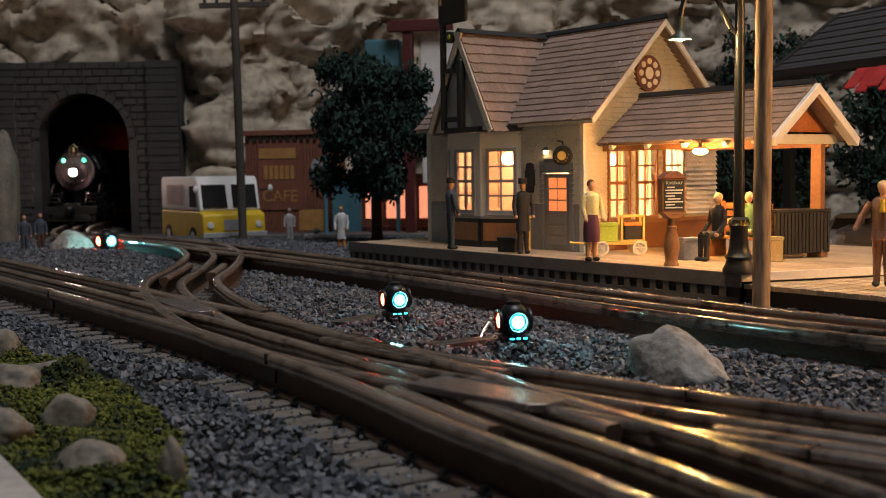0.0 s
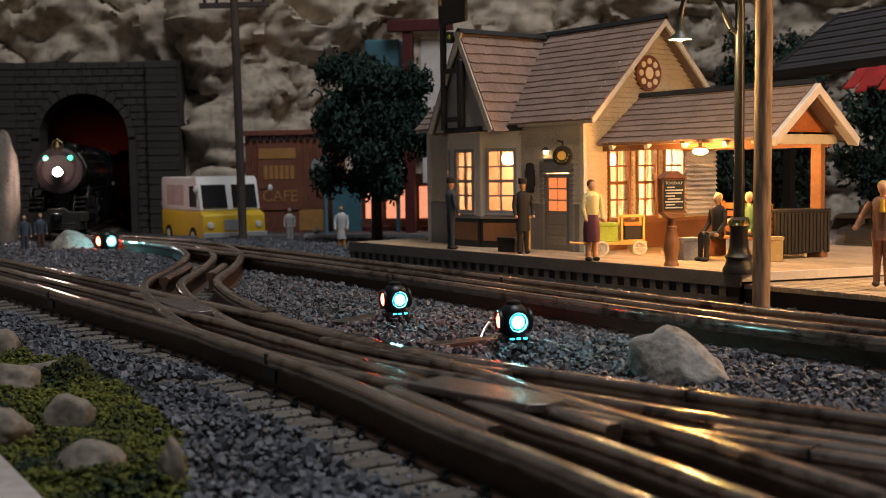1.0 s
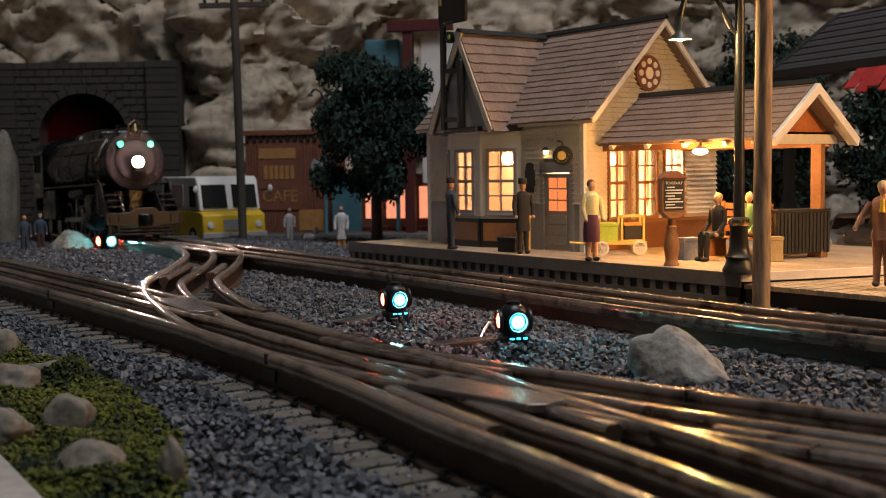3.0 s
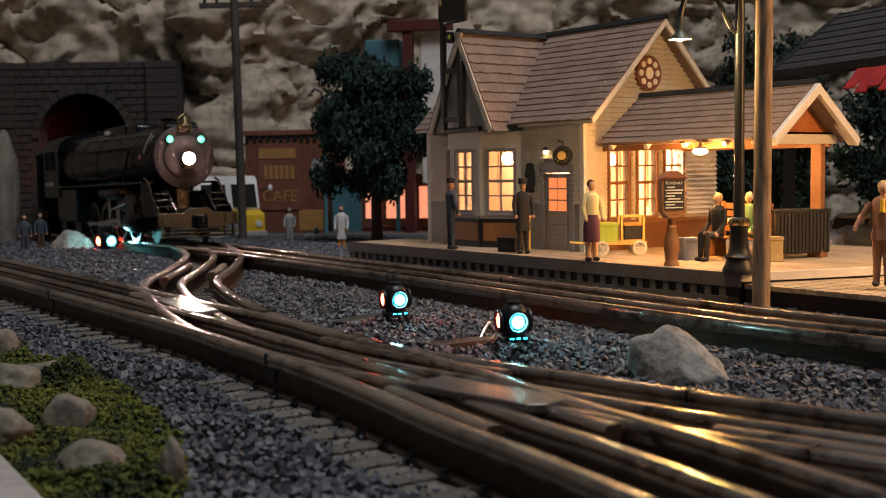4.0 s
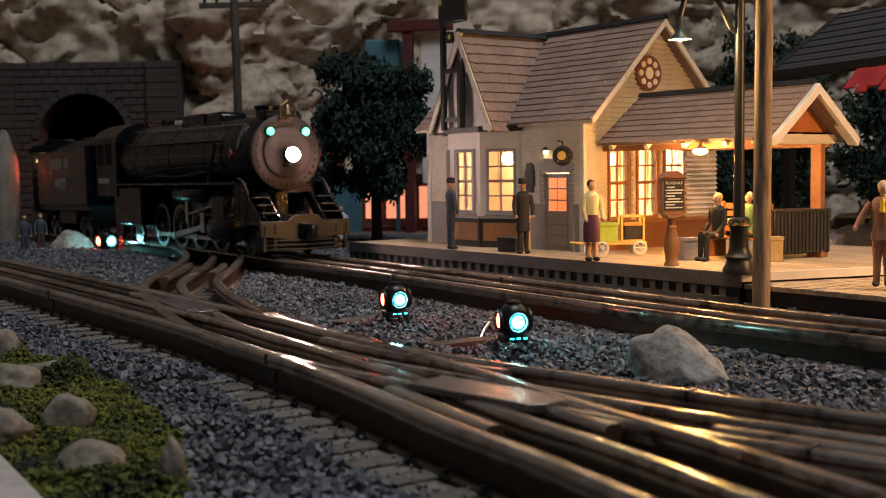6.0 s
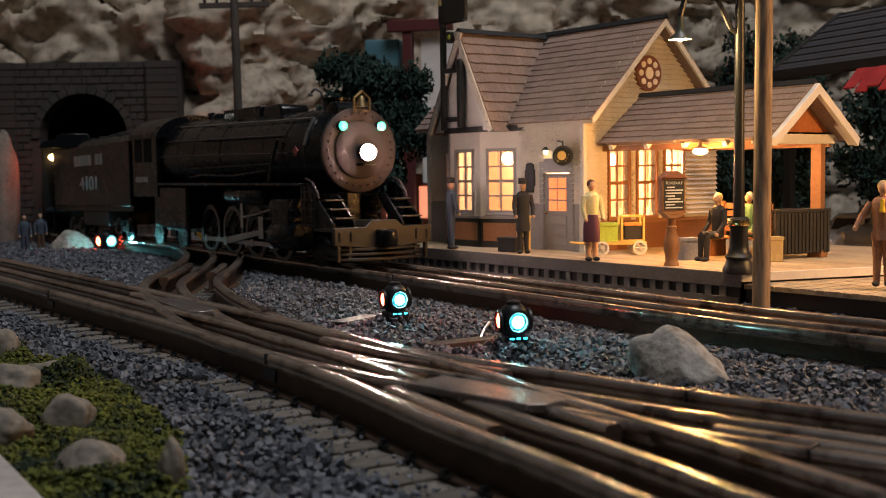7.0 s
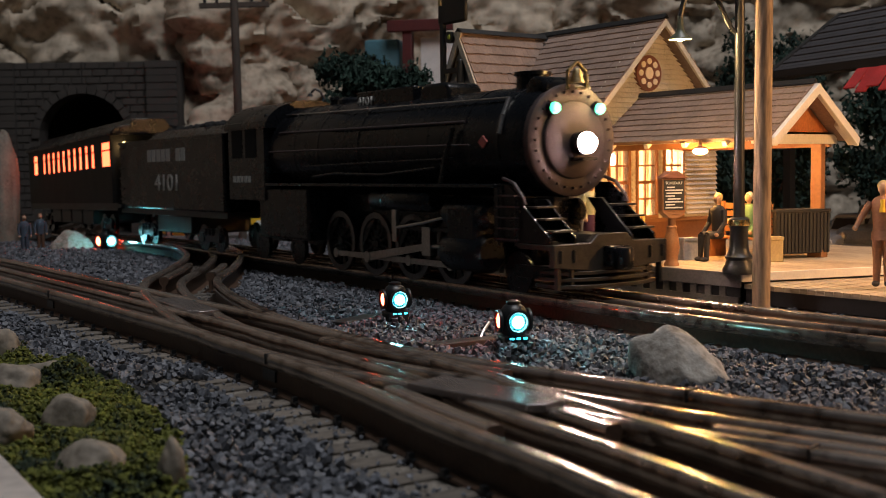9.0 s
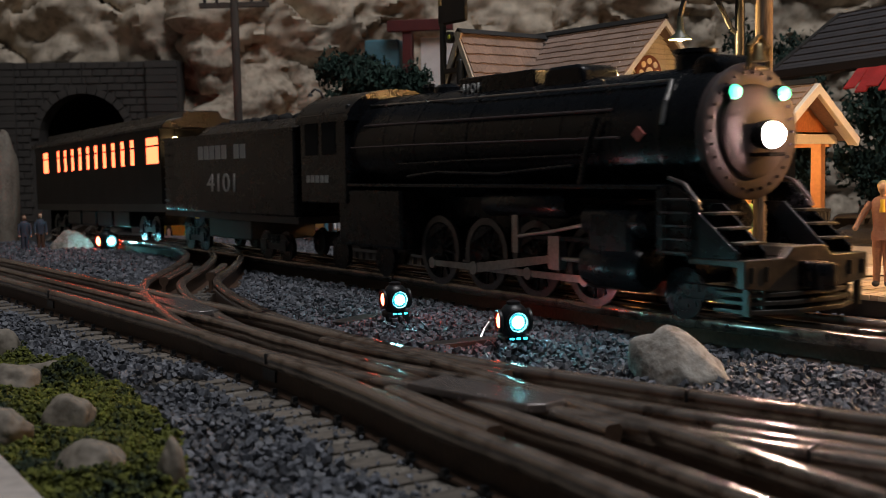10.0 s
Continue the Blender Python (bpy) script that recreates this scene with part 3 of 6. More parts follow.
    shingled(t, mm(CX - HW, CF, base, 0, 0, 90) @ pose(0, 0, 0, 180 - a2, 0, 0), 0, s2, SHINGLE, trim=(lambda v: 0, run), name="roof")
    Solid().prism([(CX - HW + 3, base), (CX + HW - 3, base), (CX, CR - 4)], CF + 4, CF + 6.5, "y").part("gable_front", TRIM, t, "grey-white boarded cross gable")
    for sgn in (1, -1):
        Solid().box(0, s2 + 1, -0.7, 0.9, -3.0, 0).part("bargeboard", SIDING, t, m=mm(CX + sgn * HW, CF - 0.4, base) @ pose(0, 0, 0, 0, -a2 if sgn < 0 else a2 + 180, 0) @ (pose(0, 0, 0, 180, 0, 0) if sgn > 0 else pose(0, 0, 0)))
    Solid().prism([(CX - 2.5, -1.5), (CX, 1.5), (CX + 2.5, -1.5)], CF - 1, ys + 3, "y", mm_big(0, 0, CR + 1.5)).part("ridge_cap", DARKTRIM, t)
    va, vb = Vector((CX + HW, 3, base + 2)), Vector((CX + 1, ys, CR + 1.5))
    Solid().rod(va, vb, 1.5, 1.5, 6).part("valley_flashing", DARKTRIM, t)
    # canopy
    canopy(t)
    return t


def mm_big(x, y, z, rx=0, ry=0, rz=0):
    """A pose for use inside a mesh, in millimetres."""
    return pose(x, y, z, rx, ry, rz)


def canopy(t):
    X1, RY, RZ, EY, EZ = 98, 62, 87.5, 14, 61
    half = RY - EY
    a = math.degrees(math.atan2(RZ - EZ, half))
    s = math.hypot(half, RZ - EZ)
    c = part("canopy_frame", Solid().box(2, X1 - 8, EY + 5, EY + 8, EZ - 4.5, EZ - 1.5).box(2, X1 - 8, 2 * RY - EY - 8, 2 * RY - EY - 5, EZ - 4.5, EZ - 1.5), BROWNTRIM, t)
    shingled(t, mm(1.5, EY, EZ, a, 0, 0), X1, s, SHINGLE, name="canopy_roof")
    shingled(t, mm(1.5 + X1, 2 * RY - EY, EZ, a, 0, 180), X1, s, SHINGLE, name="canopy_roof")
    Solid().prism([(-2.5, -1.4), (0, 1.2), (2.5, -1.4)], 1, X1 + 2, "x", mm_big(0, RY, RZ + 1.6)).part("ridge_cap", DARKTRIM, c)
    Solid().prism([(EY + 10, EZ + 3), (2 * RY - EY - 10, EZ + 3), (RY, RZ - 3)], X1 - 9, X1 - 7.5, "x").part("gable_panel", PANELWOOD, c, "orange-brown canopy gable panel")
    Solid().box(X1 - 9.5, X1 - 6, EY + 3, 2 * RY - EY - 3, EZ - 3, EZ + 2).part("tie_beam", TRIM, c, bev=0.3)
    for sgn in (1, -1):
        y0 = EY - 1 if sgn > 0 else 2 * RY - EY + 1
        Solid().box(0, s + 1.5, 0, 2.4, -5.0, -0.4).part("bargeboard", TRIM, c, m=mm(X1 + 1.6 + (2.4 if sgn > 0 else 0), y0, EZ) @ pose(0, 0, 0, 0, 0, 90 if sgn > 0 else -90) @ pose(0, 0, 0, 0, -a, 0), bev=0.3)
        for k in range(5):
            Solid().box(-1, s * 0.35, -1.2, 1.2, -3.8, -1.2).part("rafter", TRIM, c, m=mm(10 + k * 22, y0 + sgn * 1, EZ) @ pose(0, 0, 0, 0, 0, 90 if sgn > 0 else -90) @ pose(0, 0, 0, 0, -a, 0))
    Solid().box(2, X1 - 7, EY + 2, 2 * RY - EY - 2, EZ - 0.6, EZ + 0.2).part("soffit", SIDING, c)
    for x, y in ((X1 - 5, 2 * RY - EY - 28),):
        p = Solid().box(x - 2.6, x + 2.6, y - 2.6, y + 2.6, 0, EZ - 3)
        p.box(x - 3.6, x + 3.6, y - 3.6, y + 3.6, 0, 4)
        p.part("post", BROWNTRIM, t, bev=0.3)


ORANGEPANE = material("orange_door_pane", (0.9, 0.35, 0.12), 0.4, emit=(1.0, 0.26, 0.08), strength=0.75, bump=0)
station()
# lamps of the station: rooms, canopy
def on_platform(x, y, z):
    return STATION @ Vector((x / 1000, y / 1000, z / 1000))


def fixture(x, y, z, rz=0):
    """A rigid pose on the station, turned with its walls."""
    return Matrix.Translation(on_platform(x, y, z)) @ pose(0, 0, 0, 0, 0, -53.5 + rz)


point_lamp("waiting_room_bulb", on_platform(-24, 70, 52), 0.60, (1.0, 0.68, 0.44), 0.004)
point_lamp("office_bulb", on_platform(-74, 28, 54), 0.15, (1.0, 0.55, 0.33), 0.004)
point_lamp("canopy_bulb", on_platform(65, 12, 50), 0.25, (1.0, 0.43, 0.11), 0.004)


# ---- the train ----
def wheel_solid(r, spokes, flange=1.4, wide=3.2, block=True):
    s = Solid().use(LOCO)
    turn = pose(0, 0, 0, 90, 0, 0)
    s.use(TYRE if spokes else LOCO)
    s.lathe([(r - 1.6, -wide / 2), (r, -wide / 2), (r, wide / 2 - 0.9), (r + flange, wide / 2 - 0.6), (r + flange, wide / 2), (r - 1.6, wide / 2), (r - 1.6, -wide / 2)], 32, turn)
    s.use(LOCO)
    if spokes:
        s.lathe([(2.6, -wide / 2 - 0.4), (2.6, wide / 2)], 14, turn)
        if block:
            s.prism([((r - 2.2) * math.cos(math.pi + u), (r - 2.2) * math.sin(math.pi + u)) for u in [(-0.8 + 1.6 * i / 8) for i in range(9)]], -1.2, 1.2, "y")
    else:
        s.lathe([(r - 1.6, -wide / 2 + 0.4), (r - 1.6, wide / 2 - 0.2)], 20, turn)
        s.lathe([(1.5, -wide / 2 - 0.6), (1.5, wide / 2)], 10, turn)
    return s


def letters(text, size, parent, m, mat, name="number", deep=0.25):
    c = bpy.data.curves.new(name, "FONT")
    c.body, c.size, c.extrude, c.align_x = text, size / 1000, deep / 1000, "CENTER"
    c.materials.append(mat)
    o = new(name, c)
    o.parent = parent
    o.matrix_basis = m
    return o


LONG = 1.227
DRIVERS = (-84.7, -46.6, -9.8, 27.0)
R_DRIVE, R_SMALL, CRANK = 15.0, 8.0, 6.5
loco = thing("steam_locomotive", "black steam locomotive with lit headlight and green marker lamps", "locomotive")
spin = []      # (part, radius, x, y, z)
rods = []


def build_loco():
    L = loco
    X = pose(0, 0, 0, 0, 90, 0)
    BZ = 65
    boil = Solid().use(LOCO)
    boil.lathe([(21, -132), (27, -130), (27, -78), (25.2, -58), (24.6, 30), (24.6, 68), (23.4, 70.5)], 40, Matrix.Translation((0, 0, BZ)) @ X)
    b = boil.part("boiler", None, L, "black boiler with riveted bands")
    for x in (-128, -104, -80, -46, -18, 8, 32, 54):
        r = 27.3 if x < -78 else (25.6 if x < -30 else 24.95)
        Solid().lathe([(r - 1, x), (r, x + 0.2), (r, x + 2), (r - 1, x + 2.2)], 40, Matrix.Translation((0, 0, BZ)) @ X).part("boiler_band", LOCO, b)
    fr = Solid().lathe([(23.8, 68), (24.2, 72), (23.2, 72.6), (16.5, 72.8), (16.5, 73.8), (15, 74.6), (6, 75.2), (0, 75.4)], 40, Matrix.Translation((0, 0, BZ)) @ X)
    f = fr.part("smokebox_front", GRAPHITE, L, "graphite-grey smokebox front with round door")
    bolts = Solid()
    for k in range(28):
        a = 2 * math.pi * k / 28
        bolts.box(72.4, 73.6, 20.6 * math.cos(a) - .5, 20.6 * math.cos(a) + .5, BZ + 20.6 * math.sin(a) - .5, BZ + 20.6 * math.sin(a) + .5)
    bolts.part("bolts", GRAPHITE, f)
    # headlight
    h = Solid().lathe([(4.4, 75), (5.0, 77), (5.2, 79.6), (4.9, 80)], 24, Matrix.Translation((0, 0, BZ - 1.5)) @ X).part("headlight", LOCO, L, "round headlight, switched on")
    Solid().lathe([(4.7, 79.8), (4.4, 81.0), (3.3, 82.3), (1.6, 83.0), (0, 83.2)], 24, Matrix.Translation((0, 0, BZ - 1.5)) @ X).part("lens", HEAD, h, "glowing warm white lens")
    Solid().box(74, 82, -4, 4, BZ - 9, BZ - 7.6).part("bracket", LOCO, h)
    # marker lamps
    for y in (-12.4, 12.4):
        c = Solid().lathe([(2.4, 66), (2.8, 68), (2.8, 75), (2.4, 75.6)], 16, Matrix.Translation((0, y, BZ + 13.3)) @ X).part("marker_lamp", LOCO, L, "green marker lamp")
        Solid().lathe([(2.6, 75.4), (2.1, 76.4), (0, 76.8)], 16, Matrix.Translation((0, y, BZ + 13.3)) @ X).part("lens", GREENLIGHT, c)
        Solid().rod((70, y, BZ + 7), (70, y, BZ + 11), 0.7).part("stem", LOCO, c)
    # bell on the smokebox
    be = Solid().lathe([(3.6, 0), (3.3, 1), (2.5, 2.6), (2.0, 5), (1.1, 6.2), (0, 6.4)], 20, mm_big(75, 0, BZ + 24)).part("bell", OLDBRASS, L, "tarnished brass bell in a yoke")
    Solid().tube([(70, 0, BZ + 22), (75, -5, BZ + 22), (75, -5, BZ + 29), (75, 0, BZ + 33), (75, 5, BZ + 29), (75, 5, BZ + 22), (70, 0, BZ + 22)], 0.8).part("yoke", OLDBRASS, be)
    # stack, domes, sand box
    Solid().lathe([(8.2, 20), (7.6, 26), (7.4, 33), (8.4, 33.5), (8.4, 35), (6.6, 35), (6.2, 28)], 24, mm_big(50.5, 0, BZ - 4)).part("smokestack", LOCO, L)
    Solid().lathe([(5, -13), (6, -12), (6, 12), (5, 13)], 24, Matrix.Translation((65, 0, BZ + 21.5)) @ pose(0, 0, 0, 90, 0, 0)).part("feedwater_heater", LOCO, L)
    Solid().prism([(-15, 20), (-13, 29), (-10, 30.5), (4, 30.5), (7, 29), (9, 20)], -10, 10, "y", mm_big(0, 0, BZ)).part("sand_box", LOCO, L, bev=1.5)
    Solid().lathe([(9, 20), (8, 25), (7.4, 28.5), (5, 30), (0, 30.4)], 28, mm_big(-86, 0, BZ)).part("steam_dome", LOCO, L)
    nb = Solid().box(-68, -20, -8.6, 8.6, BZ + 22, BZ + 31).part("number_box", LOCO, L, bev=0.6)
    letters("4101", 6.6, nb, mm(-73, -9.2, BZ + 23.6, 90, 0, 0) @ Matrix.Diagonal((1.3, 1, 1, 1)), LETTER)
    for x in (-96, -92):
        Solid().lathe([(1.6, 23), (1.4, 29), (2, 29.4), (1.6, 31), (0, 31.4)], 12, mm_big(x - 3, -3, BZ)).part("safety_valve", LOCO, L)
    # hand rails
    for sgn in (-1, 1):
        up = Solid().tube([(-126, sgn * 17, BZ + 22), (-80, sgn * 17, BZ + 21), (55, sgn * 17.5, BZ + 19)], 0.55)
        for x in (-112, -80, -45, -10, 25):
            up.rod((x, sgn * 15.5, BZ + 18), (x, sgn * 18.5, BZ + 22), 0.5)
        up.tube([(55, sgn * 17.5, BZ + 19), (57, sgn * 23, BZ + 11), (58, sgn * 26.0, BZ + 3)], 0.9)
        up.part("handrail", STEEL, L)
        Solid().tube([(-120, sgn * 25.2, BZ + 11), (-70, sgn * 24.4, BZ + 10.5), (34, sgn * 23.2, BZ + 9.5)], 0.7).part("boiler_ledge", GRAPHITE, L)
        Solid().tube([(-128, sgn * 28, BZ), (-80, sgn * 27.6, BZ), (40, sgn * 26.4, BZ - 1)], 0.5).part("handrail", GRAPHITE, L)
        # running board in two levels with steps down at the front
        rb = Solid().box(-128, 60, 20, 31, 45, 46.6) if sgn > 0 else Solid().box(-128, 60, -31, -20, 45, 46.6)
        rb.part("running_board", LOCO, L, bev=0.3)
        fs = Solid().prism([(58, 46.6), (66, 46.6), (74, 40), (75, 37), (89, 24.5), (89, 22.1), (58, 22.1)], sgn * 28.5 - 0.6, sgn * 28.5 + 0.6, "y").part("step_side", LOCO, L, bev=0.2)
        Solid().prism([(66, 40), (74, 40), (89, 24.5), (89, 22.1), (80, 22.1)], sgn * 15.5 - 0.6, sgn * 15.5 + 0.6, "y").part("inner_side", LOCO, fs, bev=0.2)
        for k in range(3):
            x0, z0 = 75 + k * 4.6, 36.5 - k * 4.8
            y0, y1 = sorted((sgn * 16.2, sgn * 27.8))
            Solid().box(x0, x0 + 5.6, y0, y1, z0, z0 + 0.9).part("tread", DECK, fs, bev=0.2)
        Solid().tube([(63, sgn * 28.6, 49), (69, sgn * 28.6, 47), (74, sgn * 28.6, 41), (75, sgn * 28.6, 38)], 0.8).part("grab_rail", GRAPHITE, fs)
        la = Solid().rod((62, sgn * 30.4, 46), (62, sgn * 30.4, 21), 0.5).part("ladder", LOCO, L)
        Solid().rod((72, sgn * 30.4, 42), (72, sgn * 30.4, 21), 0.5).part("rail", LOCO, la)
        for k in range(5):
            Solid().box(61.6, 72.4, min(sgn * 29.2, sgn * 31.4), max(sgn * 29.2, sgn * 31.4), 23 + k * 4.6, 23.7 + k * 4.6).part("rung", GRAPHITE, la)
        # cylinder block and valve chest
        cy = Solid().box(29, 49, min(sgn * 18, sgn * 31), max(sgn * 18, sgn * 31), 8, 38)
        cyl = cy.part("cylinder", LOCO, L, bev=2.5)
        Solid().lathe([(8.5, 27), (9, 28), (9, 50), (7, 52)], 24, Matrix.Translation((0, sgn * 24.5, 16)) @ X).part("barrel", LOCO, cyl)
        Solid().lathe([(6, 26), (6.3, 27), (6.3, 51), (4, 53)], 20, Matrix.Translation((0, sgn * 24.5, 33)) @ X).part("valve_chest", LOCO, cyl)
        # air tank, pumps, ash pan
        Solid().lathe([(4, -30), (5.6, -28), (5.6, 14), (4, 16)], 18, Matrix.Translation((0, sgn * 25, 38.5)) @ X).part("air_tank", LOCO, L)
        y0, y1 = sorted((sgn * 14, sgn * 29))
        Solid().box(-139, -86, y0, y1, 14, 44).part("ash_pan", LOCO, L, bev=1.5)
        y0, y1 = sorted((sgn * 19, sgn * 21))
        Solid().prism([(60, 9), (63, 6.5), (81, 6.5), (84, 9), (81, 12), (63, 12)], y0, y1, "y").part("truck_frame", LOCO, L, bev=0.4)
        ps = Solid()
        ps.tube([(-80, sgn * 29, 50), (-60, sgn * 29, 52), (-20, sgn * 28.5, 51), (20, sgn * 28, 54)], 0.8)
        ps.tube([(-90, sgn * 28, 56), (-40, sgn * 27, 57), (30, sgn * 26.6, 58)], 0.6)
        ps.tube([(30, sgn * 26.4, 72), (26, sgn * 28, 58), (24, sgn * 29, 46)], 1.1)
        ps.part("piping", LOCO, L)
    Solid().prism([(0, 2.9), (2.8, 0), (0, -2.9), (-2.8, 0)], -0.3, 0.3, "y").part("plate", material("red_diamond_plate", (0.45, 0.12, 0.1), 0.5), L, "small red diamond plate", m=mm(58, -25.1, BZ + 0))
    # cab
    cab = Solid()
    cab.box(-174, -130, -30, -28.6, 36, 84).box(-174, -130, 28.6, 30, 36, 84).box(-132, -130, -28.6, 28.6, 36, 88).box(-174, -130, -28.6, 28.6, 36, 38)
    c = cab.part("cab", LOCO, L, bev=0.5)
    arch = [(30.8 * math.sin(u), 79.5 + 17 * math.cos(u)) for u in [math.radians(-90 + 180 * i / 16) for i in range(17)]]
    Solid().prism(arch, -178, -127, "x").part("cab_roof", LOCO, L)
    for sgn in (-1, 1):
        for x in (-169, -152):
            Solid().box(x, x + 13, sgn * 30 - 0.3, sgn * 30 + 0.3, 62, 80).part("cab_window", NEARBLACK, c)
        for k in range(5):
            Solid().box(-168 + k * 4.6, -165 + k * 4.6, sgn * 30.2 - 0.2, sgn * 30.2 + 0.2, 47, 51).part("letter_bar", LETTER, c)
    # pilot deck, beam, coupler, cow catcher
    d = Solid().box(72, 90.0, -30, 30, 19.8, 22).part("pilot_deck", DECK, L, "worn khaki-grey pilot deck", bev=0.4)
    Solid().prism([(-31, 13), (-31, 22.4), (-12, 22.4), (-8, 26), (8, 26), (12, 22.4), (31, 22.4), (31, 13), (12, 11), (-12, 11)], 90.1, 93.0, "x").part("buffer_beam", DECK, d, bev=0.4)
    Solid().prism([(-8, 22.2), (-6.5, 25.6), (6.5, 25.6), (8, 22.2)], 73.0, 90.0, "x").part("coupler_housing", DECK, d, bev=0.4)
    for z, w, out in ((4.2, 27, 96.5), (7.0, 26, 95.5), (9.6, 25, 94.5)):
        Solid().prism([(79.0, -w), (91.0, -w), (out, -12), (out, 12), (91.0, w), (79.0, w)], z, z + 1.5, "z").part("pilot_bar", DECK, d, bev=0.2)
    for y in (-28, -21, 21, 28):
        Solid().box(90.5, 92.4, y - 0.8, y + 0.8, 4, 13).part("pilot_post", DECK, d)
        Solid().rod((93.4, y, 15), (93.4, y, 20), 0.6).part("grab_iron", DECK, d)
    cp = Solid().box(92.0, 97.0, -5.2, 5.2, 12.5, 21).part("coupler", LOCO, d, bev=0.8)
    Solid().lathe([(3.6, -4.5), (4.2, -3.6), (4.2, 3.6), (3.6, 4.5)], 16, mm_big(98.0, 0, 16)).part("knuckle", LOCO, cp)
    Solid().box(56, 66, -5, 5, 20, 43).part("smokebox_saddle", LOCO, L, bev=1.2)
    # frame between the wheels
    Solid().box(-168, 58, -9, 9, 10, 40).part("frame", LOCO, L)
    # wheels
    Solid.stretch = 1.0
    spoke = None
    for sgn in (-1, 1):
        for x in DRIVERS:
            w = wheel_solid(R_DRIVE, 12).part("driving_wheel", None, L, "spoked driving wheel with steel tyre")
            for k in range(12):
                if spoke is None:
                    spoke = Solid().rod((2, 0, 0), (R_DRIVE - 1.2, 0, 0), 0.9, 0.7, 5).part("spoke", LOCO, w)
                else:
                    share("spoke", spoke, w, pose(0, 0, 0, 0, 30 * k, 0))
            if sgn < 0:
                spin.append((w, R_DRIVE, x, -18.3, R_DRIVE, 1))
            else:
                spin.append((w, R_DRIVE, x, 18.3, R_DRIVE, -1))
        for x, y in ((-186.5, 18.3), (-137.4, 18.3), (76.0, 18.3)):
            w = wheel_solid(R_SMALL, 0).part("truck_wheel", None, L)
            spin.append((w, R_SMALL, x, sgn * y, R_SMALL, 1 if sgn < 0 else -1))
        # rods: coupling rod, main rod, crosshead, guide
        cr = Solid()
        cr.box(DRIVERS[0] - 2, DRIVERS[3] + 2, -0.7, 0.7, -1.4, 1.4)
        for x in DRIVERS:
            cr.lathe([(2.7, -1), (2.7, 1)], 14, Matrix.Translation((x, 0, 0)) @ pose(0, 0, 0, 90, 0, 0))
        rods.append((cr.part("coupling_rod", STEEL, L), "couple", sgn))
        mr = Solid().prism([(0, -2.2), (0, 2.2), (61, 1.5), (61, -1.5)], -0.7, 0.7, "y")
        mr.lathe([(3, -1), (3, 1)], 14, pose(0, 0, 0, 90, 0, 0))
        mr.lathe([(2.2, -1), (2.2, 1)], 14, Matrix.Translation((61, 0, 0)) @ pose(0, 0, 0, 90, 0, 0))
        rods.append((mr.part("main_rod", STEEL, L), "main", sgn))
        ch = Solid().box(-3.5, 3.5, -2, 2, -4.5, 9).rod((2, 0, 0), (22, 0, 0), 1.0)
        rods.append((ch.part("crosshead", STEEL, L), "cross", sgn))
        Solid().box(-6, 36, sgn * 25 - 1.6, sgn * 25 + 1.6, 24, 26).part("crosshead_guide", LOCO, L, bev=0.3)
        va = Solid().tube([(-12, sgn * 27.6, 25), (12, sgn * 27.6, 28), (36, sgn * 27.6, 32)], 0.8)
        va.box(-16, -12, sgn * 27 - 0.9, sgn * 27 + 0.9, 18, 38)
        va.part("valve_gear", STEEL, L)


Solid.stretch = LONG
build_loco()
Solid.stretch = LONG

tender = thing("tender", "black tender with white number 4101 behind the locomotive", "tender")


def truck(parent, x, wheels, rad, base_z):
    fr = Solid()
    for sgn in (-1, 1):
        fr.prism([(x - 17, base_z + 2), (x - 12, base_z - 3), (x + 12, base_z - 3), (x + 17, base_z + 2), (x + 12, base_z + 6), (x - 12, base_z + 6)], sgn * 20 - 1.2, sgn * 20 + 1.2, "y")
        for dx in wheels:
            fr.box(x + dx - 3, x + dx + 3, sgn * 20 - 2.2, sgn * 20 + 2.2, base_z - 3.4, base_z + 3)
        for k in range(3):
            fr.lathe([(2.4, 0), (2.4, 1), (1.8, 1.3), (2.4, 2), (2.4, 3), (1.8, 3.3), (2.4, 4), (2.4, 5)], 10, mm_big(x - 5 + k * 5, sgn * 20.6, base_z + 1))
    p = fr.part("truck_frame", IRON, parent)
    for sgn in (-1, 1):
        for dx in wheels:
            Solid.stretch = 1.0
            w = wheel_solid(rad, 0).part("truck_wheel", None, parent)
            Solid.stretch = LONG
            spin.append((w, rad, (x + dx) * LONG, sgn * 18.3, rad, 1 if sgn < 0 else -1))
    return p


